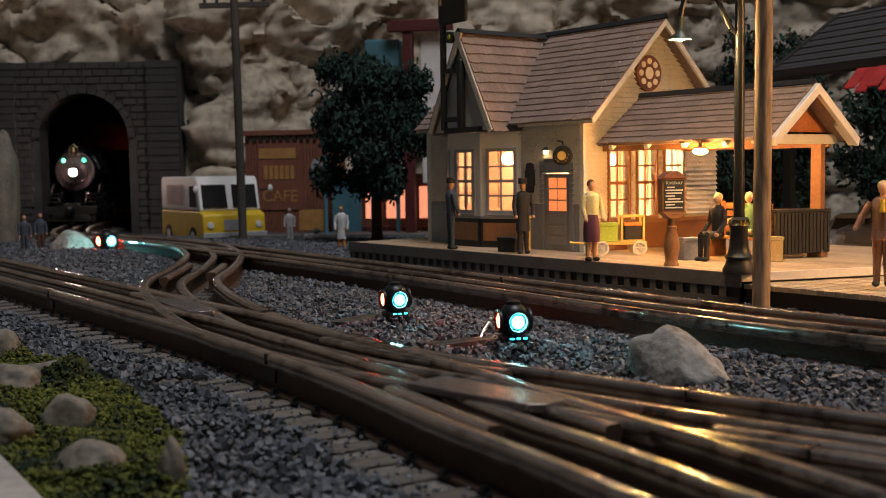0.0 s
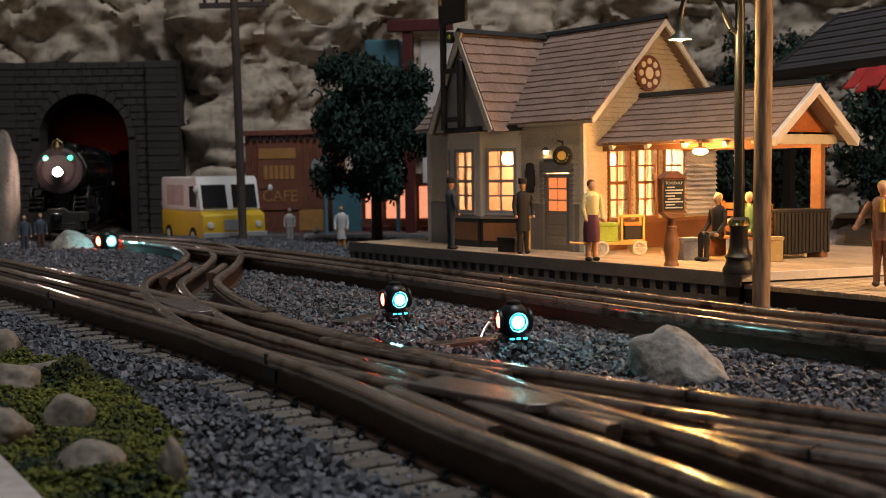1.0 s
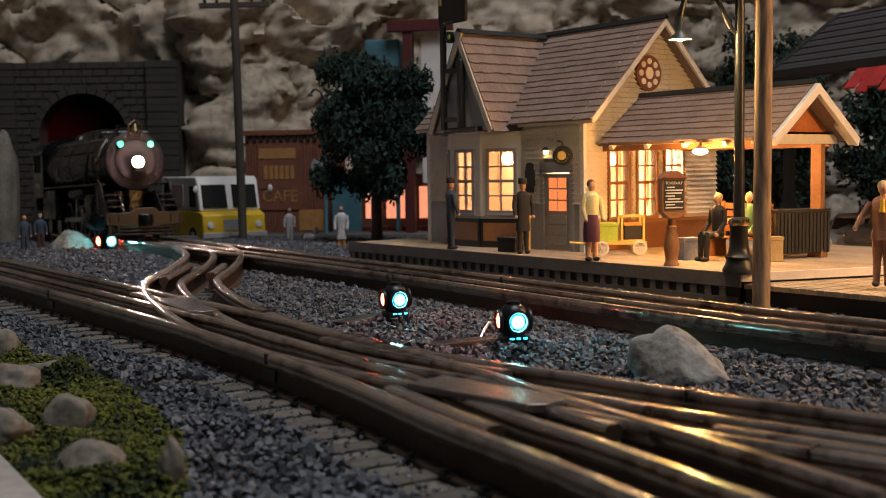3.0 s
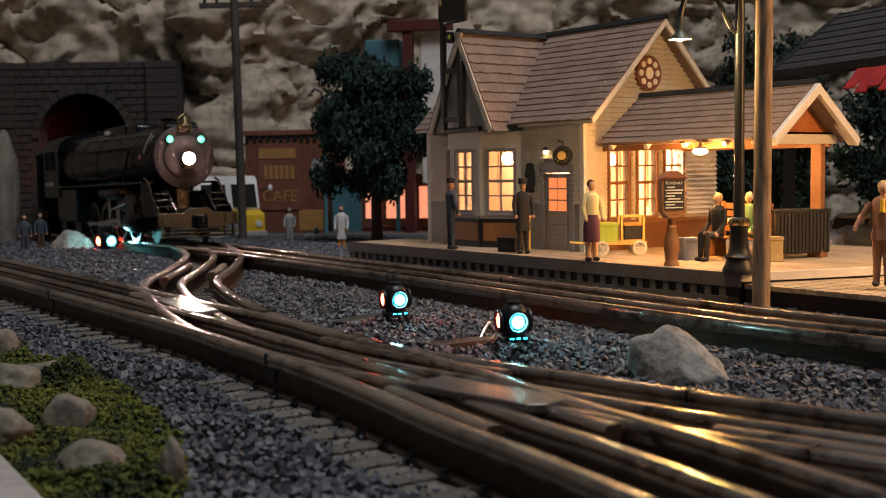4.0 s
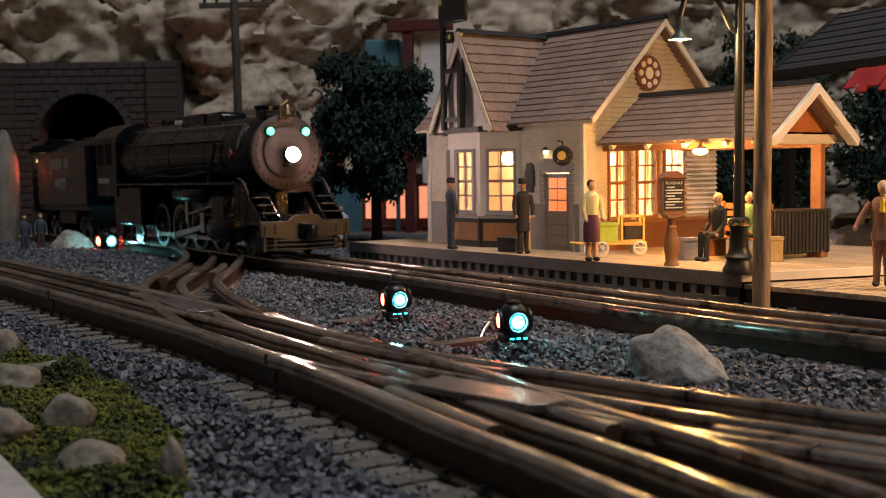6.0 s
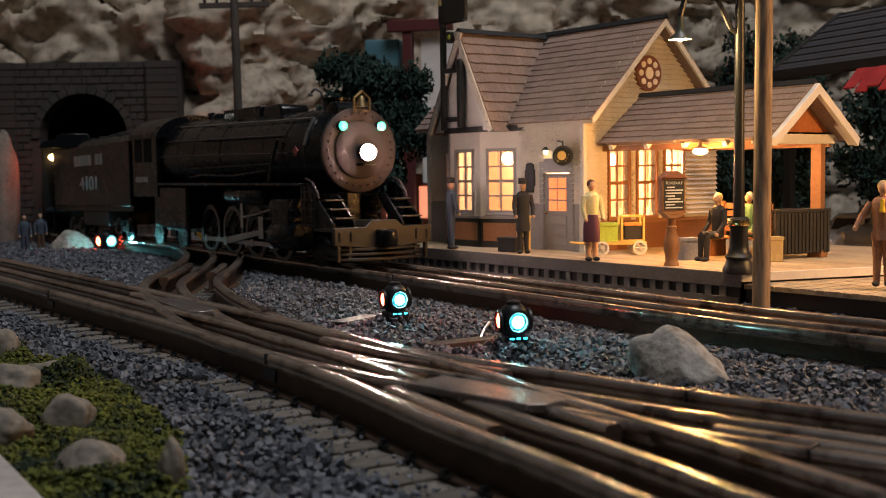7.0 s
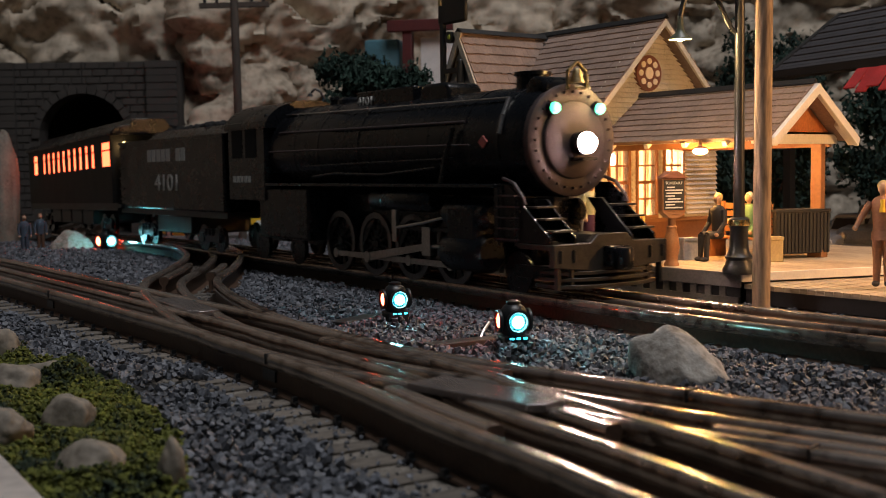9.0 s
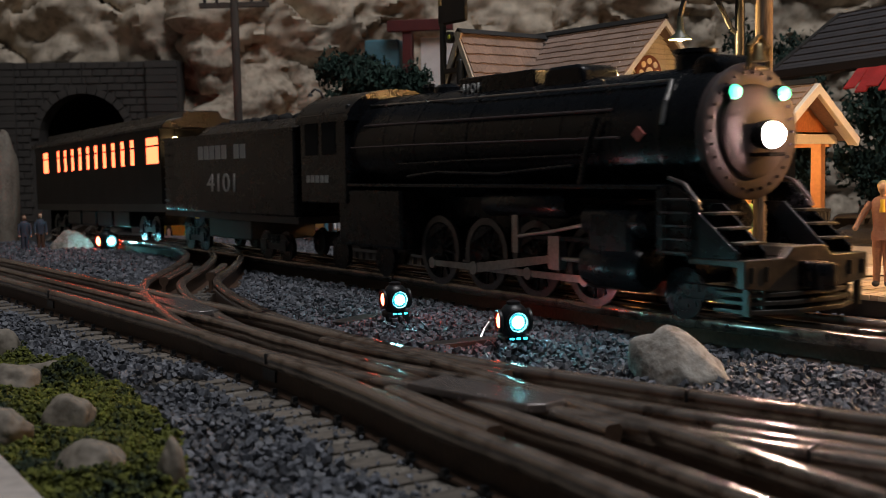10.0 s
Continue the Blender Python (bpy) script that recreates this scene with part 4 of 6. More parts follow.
def build_tender():
    T = tender
    b = Solid().box(-86, 84, -30, 30, 27, 78)
    body = b.part("body", LOCO, T, bev=1.2)
    Solid().prism([(-27, 78), (27, 78), (18, 85), (-18, 85)], -40, 82, "x").part("coal_bunker", LOCO, T, bev=0.6)
    co = Solid()
    for k in range(160):
        x, y = random.uniform(-36, 78), random.uniform(-15, 15)
        co.ball((x, y, 84.5 + random.uniform(0, 3) - abs(y) * 0.1), random.uniform(2, 3.4), 6)
    co.part("coal", NEARBLACK, T, kind="stuff")
    Solid().box(-87, 85, -30.8, 30.8, 76.5, 78.4).part("rim", LOCO, T)
    Solid().box(-88, 86, -29, 29, 23, 27).part("underframe", IRON, T)
    for sgn in (-1, 1):
        rot = 0 if sgn < 0 else 180
        letters("4101", 17, body, mm(0, sgn * 30.25, 41, 90, 0, rot) @ Matrix.Diagonal((1.5, 1, 1, 1)), LETTER)
        for k, w in enumerate((6, 6, 6, 6, 6, 0, 6, 6)):
            if w:
                x = -29 + k * 8
                Solid().box(x - w / 2, x + w / 2, sgn * 30.2 - 0.25, sgn * 30.2 + 0.25, 62, 71).part("letter_bar", LETTER, body)
        ld = Solid()
        for z in (34, 42, 50, 58, 66, 74):
            ld.rod((-83, sgn * 31.6, z), (-74, sgn * 31.6, z), 0.5)
        ld.part("ladder", LOCO, T)
    # filler added between the trucks to keep the gap under the tender dark
    Solid().box(-34, 22, -23, 23, 10, 23).part("gap_filler_box", IRON, T, bev=1)
    truck(T, -58, (-11, 11), 8, 9)
    truck(T, 46, (-11, 11), 8, 9)
    Solid().box(84, 100, -3, 3, 10, 14).part("drawbar", IRON, T)


build_tender()

coach = thing("passenger_coach", "dark passenger coach with warmly lit windows behind the tender", "coach")


def build_coach():
    C = coach
    LEN = 150
    bw = 29
    wins = [(-128, 18)] + [(-86 + k * 19.7, 9.5) for k in range(10)] + [(122, 24)]
    for sgn in (-1, 1):
        s = wall_with_holes(Solid(), 2 * LEN, 50, [(x + LEN, x + LEN + w, 30, 50 - 0.1) for x, w in wins], 1.5)
        side = s.part("side", COACHGREEN, C, m=mm(-LEN * LONG, -bw, 28) if sgn < 0 else mm(LEN * LONG, bw, 28, 0, 0, 180))
        for x, w in wins:
            wn = Solid().box(x + LEN, x + LEN + w, 1.0, 1.4, 30, 49.5).part("window", COACHLIGHT, side, "warmly lit window")
            Solid().box(x + LEN, x + LEN + w, 0.3, 1.0, 42.6, 43.8).part("rail", COACHGREEN, wn)
        Solid().box(-LEN, LEN, sgn * bw - 0.5, sgn * bw + 0.5, 78, 84).part("letterboard", COACHGREEN, C)
    for x in (-LEN, LEN - 1.5):
        Solid().box(x, x + 1.5, -bw, bw, 28, 84).part("end", COACHGREEN, C)
    roof = [(-31, 83), (-31, 85), (-27, 89), (-16, 91), (-13, 96), (13, 96), (16, 91), (27, 89), (31, 85), (31, 83)]
    Solid().prism(roof, -LEN - 8, LEN + 8, "x").part("roof", LOCO, C, bev=0.6)
    Solid().box(-LEN - 6, LEN + 6, -27, 27, 22, 28).part("underframe", IRON, C)
    for x in (-74, -36, 2, 40):
        Solid().box(x, x + 34, -24, 24, 9, 22).part("battery_box", IRON, C, bev=1)
    # end platform with a hanging lamp
    Solid().box(LEN, LEN + 14, -27, 27, 24, 27).part("vestibule", IRON, C)
    la = Solid().ball((LEN + 6, -20, 74), 3.0).part("end_lamp", WARMLIGHT, C, "glowing end lamp")
    Solid().rod((LEN + 6, -20, 76), (LEN + 6, -20, 84), 0.5).part("stem", IRON, la)
    truck(C, -105, (-12, 12), 8.5, 9)
    truck(C, 105, (-12, 12), 8.5, 9)


build_coach()
Solid.stretch = 1.0


TIMETABLE = [(0.0, 1.125), (0.5, 1.23), (1.0, 1.345), (1.5, 1.45), (2.0, 1.513), (2.5, 1.577), (4.0, 1.719), (4.5, 1.762), (5.0, 1.806), (5.5, 1.848), (7.0, 1.986), (7.5, 2.033), (8.0, 2.077), (8.5, 2.124), (9.0, 2.172), (9.5, 2.221), (10.0, 2.273)]


def travelled(t):
    """Metres run by the locomotive's leading axle along the main line."""
    a = np.array(TIMETABLE)
    k = int(np.clip(np.searchsorted(a[:, 0], t, "right") - 1, 0, len(a) - 2))
    v = np.gradient(a[:, 1], a[:, 0])
    h = a[k + 1, 0] - a[k, 0]
    u = (t - a[k, 0]) / h
    return ((2 * u ** 3 - 3 * u * u + 1) * a[k, 1] + (u ** 3 - 2 * u * u + u) * h * v[k] + (3 * u * u - 2 * u ** 3) * a[k + 1, 1] + (u ** 3 - u * u) * h * v[k + 1])


def vehicle_rows(front, back, shift):
    """Rows for a vehicle led by two points of the line, front and back metres behind the leading axle; shift: its origin ahead of the front point."""
    rows = []
    for i in range(51):
        t = i / 5
        s = travelled(t)
        a, b = main_line.at(s - front), main_line.at(s - back)
        d = (a - b) / np.linalg.norm(a - b)
        o = a + d * shift
        za, zb = dip(a[1]), dip(b[1])
        pitch = -math.degrees(math.atan2(za - zb, back - front))
        rows.append((t, Matrix.Translation((o[0], o[1], RAIL_Z + za)) @ pose(0, 0, 0, 0, 0, math.degrees(math.atan2(d[1], d[0]))) @ pose(0, 0, 0, 0, pitch, 0)))
    return rows


def motions():
    walk(loco, vehicle_rows(0.0, 0.184, 0.0))
    walk(tender, vehicle_rows(0.270, 0.399, -0.055))
    walk(coach, vehicle_rows(0.493, 0.751, -0.129))
    s0 = travelled(0)
    for w, r, x, y, z, face in spin:
        rows = []
        for i in range(101):
            t = i / 10
            turn = math.degrees((travelled(t) - s0) / (r / 1000))
            rows.append((t, mm(x, y, z) @ pose(0, 0, 0, 0, turn, 0) @ (pose(0, 0, 0) if face > 0 else pose(0, 0, 0, 0, 0, 180))))
        walk(w, rows)
    for ob, kind, sgn in rods:
        rows = []
        for i in range(101):
            t = i / 10
            a = (travelled(t) - s0) / (R_DRIVE / 1000) + PHASE + (0 if sgn < 0 else math.pi / 2)
            px_, pz = CRANK * math.cos(a), R_DRIVE - CRANK * math.sin(a)
            bx = DRIVERS[1] + px_
            reach = 61
            dz = 17 - pz
            cx = bx + math.sqrt(max(1, reach * reach - dz * dz))
            if kind == "couple":
                m = mm(px_, sgn * 22.0, pz)
            elif kind == "main":
                m = mm(bx, sgn * 24.3, pz) @ pose(0, 0, 0, 0, -math.degrees(math.asin(dz / reach)), 0)
            else:
                m = mm(cx, sgn * 25.5, 17)
            rows.append((t, m))
        walk(ob, rows)


PHASE = 0.85


# ---- rock faces and tunnel ----
ARCH_X, ARCH_W, ARCH_SPRING = -0.446, 0.0555, 0.122


def cliff():
    line = Line([(-1.0, 0.5), (-0.82, 0.84), (-0.68, 1.22), (-0.58, 1.42), (-0.445, 1.45), (-0.32, 1.45), (-0.27, 1.42), (-0.1, 1.5), (0.15, 1.54), (0.5, 1.5), (0.9, 1.37), (1.3, 1.05)])
    nu, nv = 520, 150
    v, f, keep = [], [], []
    for j in range(nv + 1):
        z = -0.02 + 0.62 * j / nv
        for i in range(nu + 1):
            s = line.length * i / nu
            c, d = line.at(s), line.dir(s)
            n = (d[1], -d[0])
            p = Vector((s * 5.5, z * 7.5, 0.0))
            q = Vector((s * 9 + 0.5 * noise.noise(p * 2), z * 11 + 0.4 * noise.noise(p * 2.3), 3.7))
            d1, c1 = noise.voronoi(q)
            q2 = Vector((s * 27 + 0.4 * noise.noise(p * 5), z * 31 + 0.4 * noise.noise(p * 5.5), 8.1))
            d2, c2 = noise.voronoi(q2)
            t1, t2 = noise.noise_vector(c1[0] * 5.3), noise.noise_vector(c2[0] * 4.1)
            out = 0.026 * noise.fractal(p * 0.9, 1.0, 2.0, 4) + 0.030 * t1.z + 0.055 * (q - c1[0]).dot(t1) + 0.012 * t2.z + 0.026 * (q2 - c2[0]).dot(t2)
            out += 0.012 * min(0.25, d1[1] - d1[0]) / 0.25 + 0.005 * noise.fractal(p * 7, 0.8, 2.0, 4) + 0.05 * z
            if c[0] < -0.28 and z > 0.17:
                out += 0.022 * min(1, (z - 0.17) / 0.04)
            v.append(((c[0] + n[0] * out) * 1000, (c[1] + n[1] * out) * 1000, z * 1000))
    w = nu + 1
    for j in range(nv):
        for i in range(nu):
            s = line.length * (i + 0.5) / nu
            z = -0.02 + 0.62 * (j + 0.5) / nv
            if abs(line.at(s)[0] - ARCH_X) < 0.088 and z < 0.195 and line.at(s)[1] > 1.3:
                continue
            f.append((j * w + i, j * w + i + 1, (j + 1) * w + i + 1, (j + 1) * w + i))
    s = Solid().add(v, f)
    return tagged(s.part("rock_face", CLIFF, sharp=75), "rough buff and brown rock cliff behind the layout", "rock face", kind="structure")


cliff()


def tunnel():
    t = thing("tunnel_portal", "grey cut-stone tunnel portal with round arch", "tunnel portal", Matrix.Translation((ARCH_X, PORTAL_Y, -0.009)), kind="structure")
    W, SP, TOP, HALF = ARCH_W * 1000, ARCH_SPRING * 1000, 216, 121
    arch = [(-W, 0), (-W, SP)] + [(-W * math.cos(math.pi * k / 16), SP + W * math.sin(math.pi * k / 16)) for k in range(1, 16)] + [(W, SP), (W, 0)]
    n = len(arch)
    s = Solid()
    outer = [(-HALF, 0), (-HALF, TOP), (HALF, TOP), (HALF, 0)]
    # face: columns left and right, then the spandrel strip by strip
    s.box(-HALF, -W, 0, 30, 0, SP).box(W, HALF, 0, 30, 0, SP)
    for (x0, z0), (x1, z1) in zip(arch[1:-2], arch[2:-1]):
        s.add([(x0, y, z) for y in (0, 30) for z in (z0, TOP)] + [(x1, y, z) for y in (0, 30) for z in (z1, TOP)],
              [(0, 4, 5, 1), (2, 3, 7, 6), (0, 2, 6, 4), (1, 5, 7, 3)])
    s.box(-HALF, -W, 0, 30, SP, TOP).box(W, HALF, 0, 30, SP, TOP)
    s.part("backing", PORTAL, t)
    blk = {}
    z, row = 0.0, 0
    while z < TOP - 4:
        x = -HALF + (0 if row % 2 else -9)
        while x < HALF:
            a, b = max(x, -HALF), min(x + 18, HALF)
            zm = z + 4.5
            edge = W + 9 if zm < SP else (math.sqrt(max(0, (W + 9) ** 2 - (zm - SP) ** 2)))
            for p, q in ((a, min(b, -edge)), (max(a, edge), b)):
                if q - p > 3:
                    key = round(q - p)
                    if key not in blk:
                        h, g = key / 2 - 0.5, 4.1
                        k = Solid().add([(-h, 0, -g), (h, 0, -g), (h, 0, g), (-h, 0, g), (-h + .7, -1.8, -g + .7), (h - .7, -1.5, -g + .7), (h - .7, -1.9, g - .7), (-h + .7, -1.6, g - .7)],
                                        [(4, 5, 6, 7), (0, 1, 5, 4), (1, 2, 6, 5), (2, 3, 7, 6), (3, 0, 4, 7)])
                        blk[key] = k.part("stone", PORTAL, t, m=mm((p + q) / 2, random.uniform(-0.6, 0), zm))
                    else:
                        share("stone", blk[key], t, mm((p + q) / 2, random.uniform(-0.6, 0), zm))
            x += 18
        z += 9
        row += 1
    for k in range(15):
        a0, a1 = math.pi * k / 15 + 0.012, math.pi * (k + 1) / 15 - 0.012
        poly = [(-W * math.cos(a0), SP + W * math.sin(a0)), (-(W + 9) * math.cos(a0), SP + (W + 9) * math.sin(a0)), (-(W + 9) * math.cos(a1), SP + (W + 9) * math.sin(a1)), (-W * math.cos(a1), SP + W * math.sin(a1))]
        Solid().prism(poly, -3, 0, "y").part("arch_stone", PORTAL, t)
    for sgn in (-1, 1):
        for k in range(24):
            Solid().box(sgn * 101 - 19, sgn * 101 + 19, -9 - (k % 2), 0, 0.4 + k * 9, 8.8 + k * 9).part("buttress_stone", PORTAL, t)
    # lining: near-black barrel running back into the hill
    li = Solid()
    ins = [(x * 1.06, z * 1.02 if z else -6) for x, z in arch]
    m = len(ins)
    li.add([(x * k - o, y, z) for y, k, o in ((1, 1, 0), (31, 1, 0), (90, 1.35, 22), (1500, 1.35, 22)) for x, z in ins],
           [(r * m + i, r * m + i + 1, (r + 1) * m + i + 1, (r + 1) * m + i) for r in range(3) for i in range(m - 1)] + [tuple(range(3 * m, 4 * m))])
    li.part("lining", NEARBLACK, t)


tunnel()


# ---- stones, gravel, moss ----
def rock(name, x, y, z, sx, sy, sz, label, seed, mat=STONE, rz=0, group="", lean=0.0):
    """A fieldstone: a ball pushed about by noise and cut flat in places. x, y, z: its foot in metres; sizes in millimetres."""
    b = bmesh.new()
    bmesh.ops.create_icosphere(b, subdivisions=4, radius=1)
    for v in b.verts:
        p = v.co.normalized()
        k = 1 + 0.30 * noise.noise(p * 1.1 + Vector((seed, 0, 0))) + 0.10 * noise.noise(p * 3.1 + Vector((seed, 5, 0))) + 0.03 * noise.noise(p * 9 + Vector((0, seed, 0)))
        q = p * k
        for n in range(4):
            a = Vector((noise.noise((seed + n, 1.5, 0.3)), noise.noise((seed, n + 2.5, 1.3)), noise.noise((0.7, seed, n * 1.7)))).normalized()
            over = q.dot(a) - 0.78
            if over > 0:
                q -= a * over * 0.75
        q = Vector((q.x + lean * q.z, q.y, q.z * (1 + 0.9 * lean * q.x)))
        v.co = Vector((q.x * sx / 2000, q.y * sy / 2000, (q.z + 0.55) * sz / 1550))
    me = bpy.data.meshes.new(name)
    b.to_mesh(me)
    b.free()
    me.materials.append(mat)
    me.polygons.foreach_set("use_smooth", [True] * len(me.polygons))
    ob = new(name, me)
    ob.matrix_basis = pose(x, y, z, 0, 0, rz)
    return tagged(ob, label, "rock", group)


rock("boulder", 0.0693, 0.3204, -0.002, 29, 22, 22, "large pale grey boulder on the gravel beside the track", 3.2, rz=-20, lean=-0.28)
rock("boulder", -0.3178, 0.9522, -0.006, 38, 28, 25, "pale boulder lit teal by the switch lantern", 7.7)
PEBBLES = [(-0.1307, 0.3319, 17, 13, 10, 1.3), (-0.1267, 0.3528, 17, 9, 7, 2.9), (-0.0988, 0.2873, 13, 9, 9, 4.4), (-0.0773, 0.2385, 17, 11, 8, 5.5), (-0.1087, 0.272, 12, 10, 9, 6.1), (-0.0564, 0.2246, 6, 5, 12, 8.3), (-0.1596, 0.3988, 14, 10, 12, 9.4)]
for x, y, a, b_, c, sd in PEBBLES:
    rock("pebble", x, y, 0.001, a, b_, c, "smooth brown-grey pebble lying in the moss", sd, PEBBLE, group="pebbles in the moss")


rock("rock_column", -0.4571, 1.1503, -0.009, 46, 34, 120, "tall brown rock outcrop beside the tunnel track", 4.9, PEBBLE)


def nearest(p):
    return min(np.min(np.hypot(l.p[:, 0] - p[0], l.p[:, 1] - p[1])) for l in (main_line, front_line, branch_line))


MOSS_EDGE = [(-0.2394, 0.5062), (-0.1776, 0.442), (-0.1496, 0.3974), (-0.1227, 0.3696), (-0.0888, 0.3194), (-0.0658, 0.272), (-0.0519, 0.2204), (-0.0449, 0.1437), (-0.1995, 0.1437), (-0.2993, 0.4225)]


def inside(p, poly):
    x, y = p
    c = False
    for (x0, y0), (x1, y1) in zip(poly, poly[1:] + poly[:1]):
        if (y0 > y) != (y1 > y) and x < (x1 - x0) * (y - y0) / (y1 - y0) + x0:
            c = not c
    return c


STOCK = []
for k in range(14):
    b = bmesh.new()
    for sx in (-1, 1):
        for sy in (-1, 1):
            for sz in (-1, 1):
                w = np.array((sx, sy, sz)) * np.random.uniform(0.35, 1.0, 3)
                b.verts.new(w / np.linalg.norm(w) * random.uniform(0.8, 1.15))
    bmesh.ops.convex_hull(b, input=b.verts)
    bmesh.ops.triangulate(b, faces=b.faces)
    b.verts.index_update()
    pts = np.array([v.co[:] for v in b.verts])
    tri = np.array([[v.index for v in f.verts] for f in b.faces])
    b.free()
    STOCK.append((pts * np.random.uniform(0.75, 1.3, 3), tri))


def scatter(name, spots, mat, label, category):
    """spots: (x, y, z, radius in metres). One mesh of many small broken stones."""
    V, F, n = [], [], 0
    for x, y, z, r in spots:
        p, t = random.choice(STOCK)
        m = np.array(Euler((random.uniform(0, 6.3), random.uniform(0, 6.3), random.uniform(0, 6.3))).to_matrix())
        V.append(p @ m.T * r + (x, y, z))
        F.append(t + n)
        n += len(p)
    me = bpy.data.meshes.new(name)
    me.from_pydata(np.vstack(V).tolist(), [], np.vstack(F).tolist())
    me.materials.append(mat)
    return tagged(new(name, me), label, category, kind="stuff")


def gravel():
    spots = []
    rnd = random.Random(5)
    for cell, y0, y1 in ((0.0022, 0.14, 0.58), (0.0032, 0.58, 1.12)):
        y = y0
        while y < y1:
            lim = 0.43 * y + 0.03
            x = -lim
            while x < lim:
                p = (x + rnd.uniform(-.5, .5) * cell, y + rnd.uniform(-.5, .5) * cell)
                x += cell
                if inside(p, MOSS_EDGE) and rnd.random() > 0.008:
                    continue
                loc = STATION.inverted() @ Vector((p[0], p[1], 0))
                if loc.y > -0.056 and loc.x > -0.16:
                    continue
                if any((p[0] - cx) ** 2 / 0.014 ** 2 + (p[1] - cy) ** 2 / 0.011 ** 2 < 1 for cx, cy in ((0.006, 0.3926), (-0.0359, 0.4582))):
                    continue
                d = nearest(p)
                df = np.min(np.hypot(front_line.p[:, 0] - p[0], front_line.p[:, 1] - p[1]))
                front_side = d == df and (p[0] * 0.69 + p[1] * 0.72) < (front_line.at(0.37)[0] * 0.69 + front_line.at(0.37)[1] * 0.72)
                lo = 0.0325 if front_side else 0.0215
                if d < lo:
                    if rnd.random() < 0.34 and d > 0.003:
                        spots.append((*p, 0.0030 + rnd.uniform(0, 0.0006) + dip(p[1]), rnd.uniform(0.0003, 0.0009)))
                    continue
                heap = 0.0022 + 0.0026 * min(1, (d - lo) / 0.012) if not front_side else 0.0024
                heap += 0.0045 * max(0, *(1 - math.hypot(p[0] - cx, p[1] - cy) / 0.018 for cx, cy in ((-0.0192, 0.4391), (0.0232, 0.3703))))
                heap += 0.0015 * noise.noise((p[0] * 45, p[1] * 45, 0))
                r = rnd.uniform(0.0009, 0.0017) * (1 if cell < 0.0025 else 1.35)
                spots.append((*p, dip(p[1]) + max(0.0002, heap) + rnd.uniform(-0.0006, 0.0014), r))
            y += cell
    scatter("gravel", spots, GRAVEL, "loose blue-grey crushed stone ballast", "gravel")


gravel()


def moss_height(x, y):
    return 0.0010 + 0.0075 * max(0, noise.noise((x * 46, y * 46, 2.0)) + 0.15) + 0.0012 * noise.noise((x * 160, y * 160, 4.0))


def moss():
    bed = Solid()
    st = 0.0025
    ids = {}
    for a in range(-110, -10):
        for b_ in range(50, 215):
            cells = [(a, b_), (a + 1, b_), (a + 1, b_ + 1), (a, b_ + 1)]
            if inside(((a + 0.5) * st, (b_ + 0.5) * st), MOSS_EDGE):
                for c in cells:
                    if c not in ids:
                        ids[c] = len(bed.v)
                        bed.v.append((c[0] * st * 1000, c[1] * st * 1000, moss_height(c[0] * st, c[1] * st) * 1000 - 0.4))
                bed.f.append(tuple(ids[c] for c in cells))
                bed.mi.append(0)
    tagged(bed.part("moss_bed", MOSS, kind="stuff", sharp=180), "dark green moss mat on the layout edge", "moss")
    spots = []
    rnd = random.Random(9)
    while len(spots) < 21000:
        p = (rnd.uniform(-0.2, -0.04), rnd.uniform(0.15, 0.48))
        if not inside(p, MOSS_EDGE) or abs(p[0]) > 0.43 * p[1] + 0.02:
            continue
        spots.append((*p, moss_height(*p) + rnd.uniform(-0.0004, 0.0018) * (1 + noise.noise((p[0] * 60, p[1] * 60, 7))), rnd.uniform(0.00035, 0.0011)))
    scatter("moss", spots, MOSS, "clumpy green foam moss ground cover", "moss")


moss()


def layout_edge():
    a, b = Vector((-0.0998, 0.2453)), Vector((-0.0758, 0.2076))
    d = (b - a).normalized()
    m = Matrix.Translation((a.x, a.y, 0.006)) @ pose(0, 0, 0, 0, 0, math.degrees(math.atan2(d.y, d.x)))
    s = Solid().box(-250, 150, -14, 0, -30, 0)
    tagged(s.part("layout_edge_board", EDGEPAINT, m=m, bev=0.8), "scuffed grey-white edge board of the layout table", "edge board", kind="structure")


layout_edge()


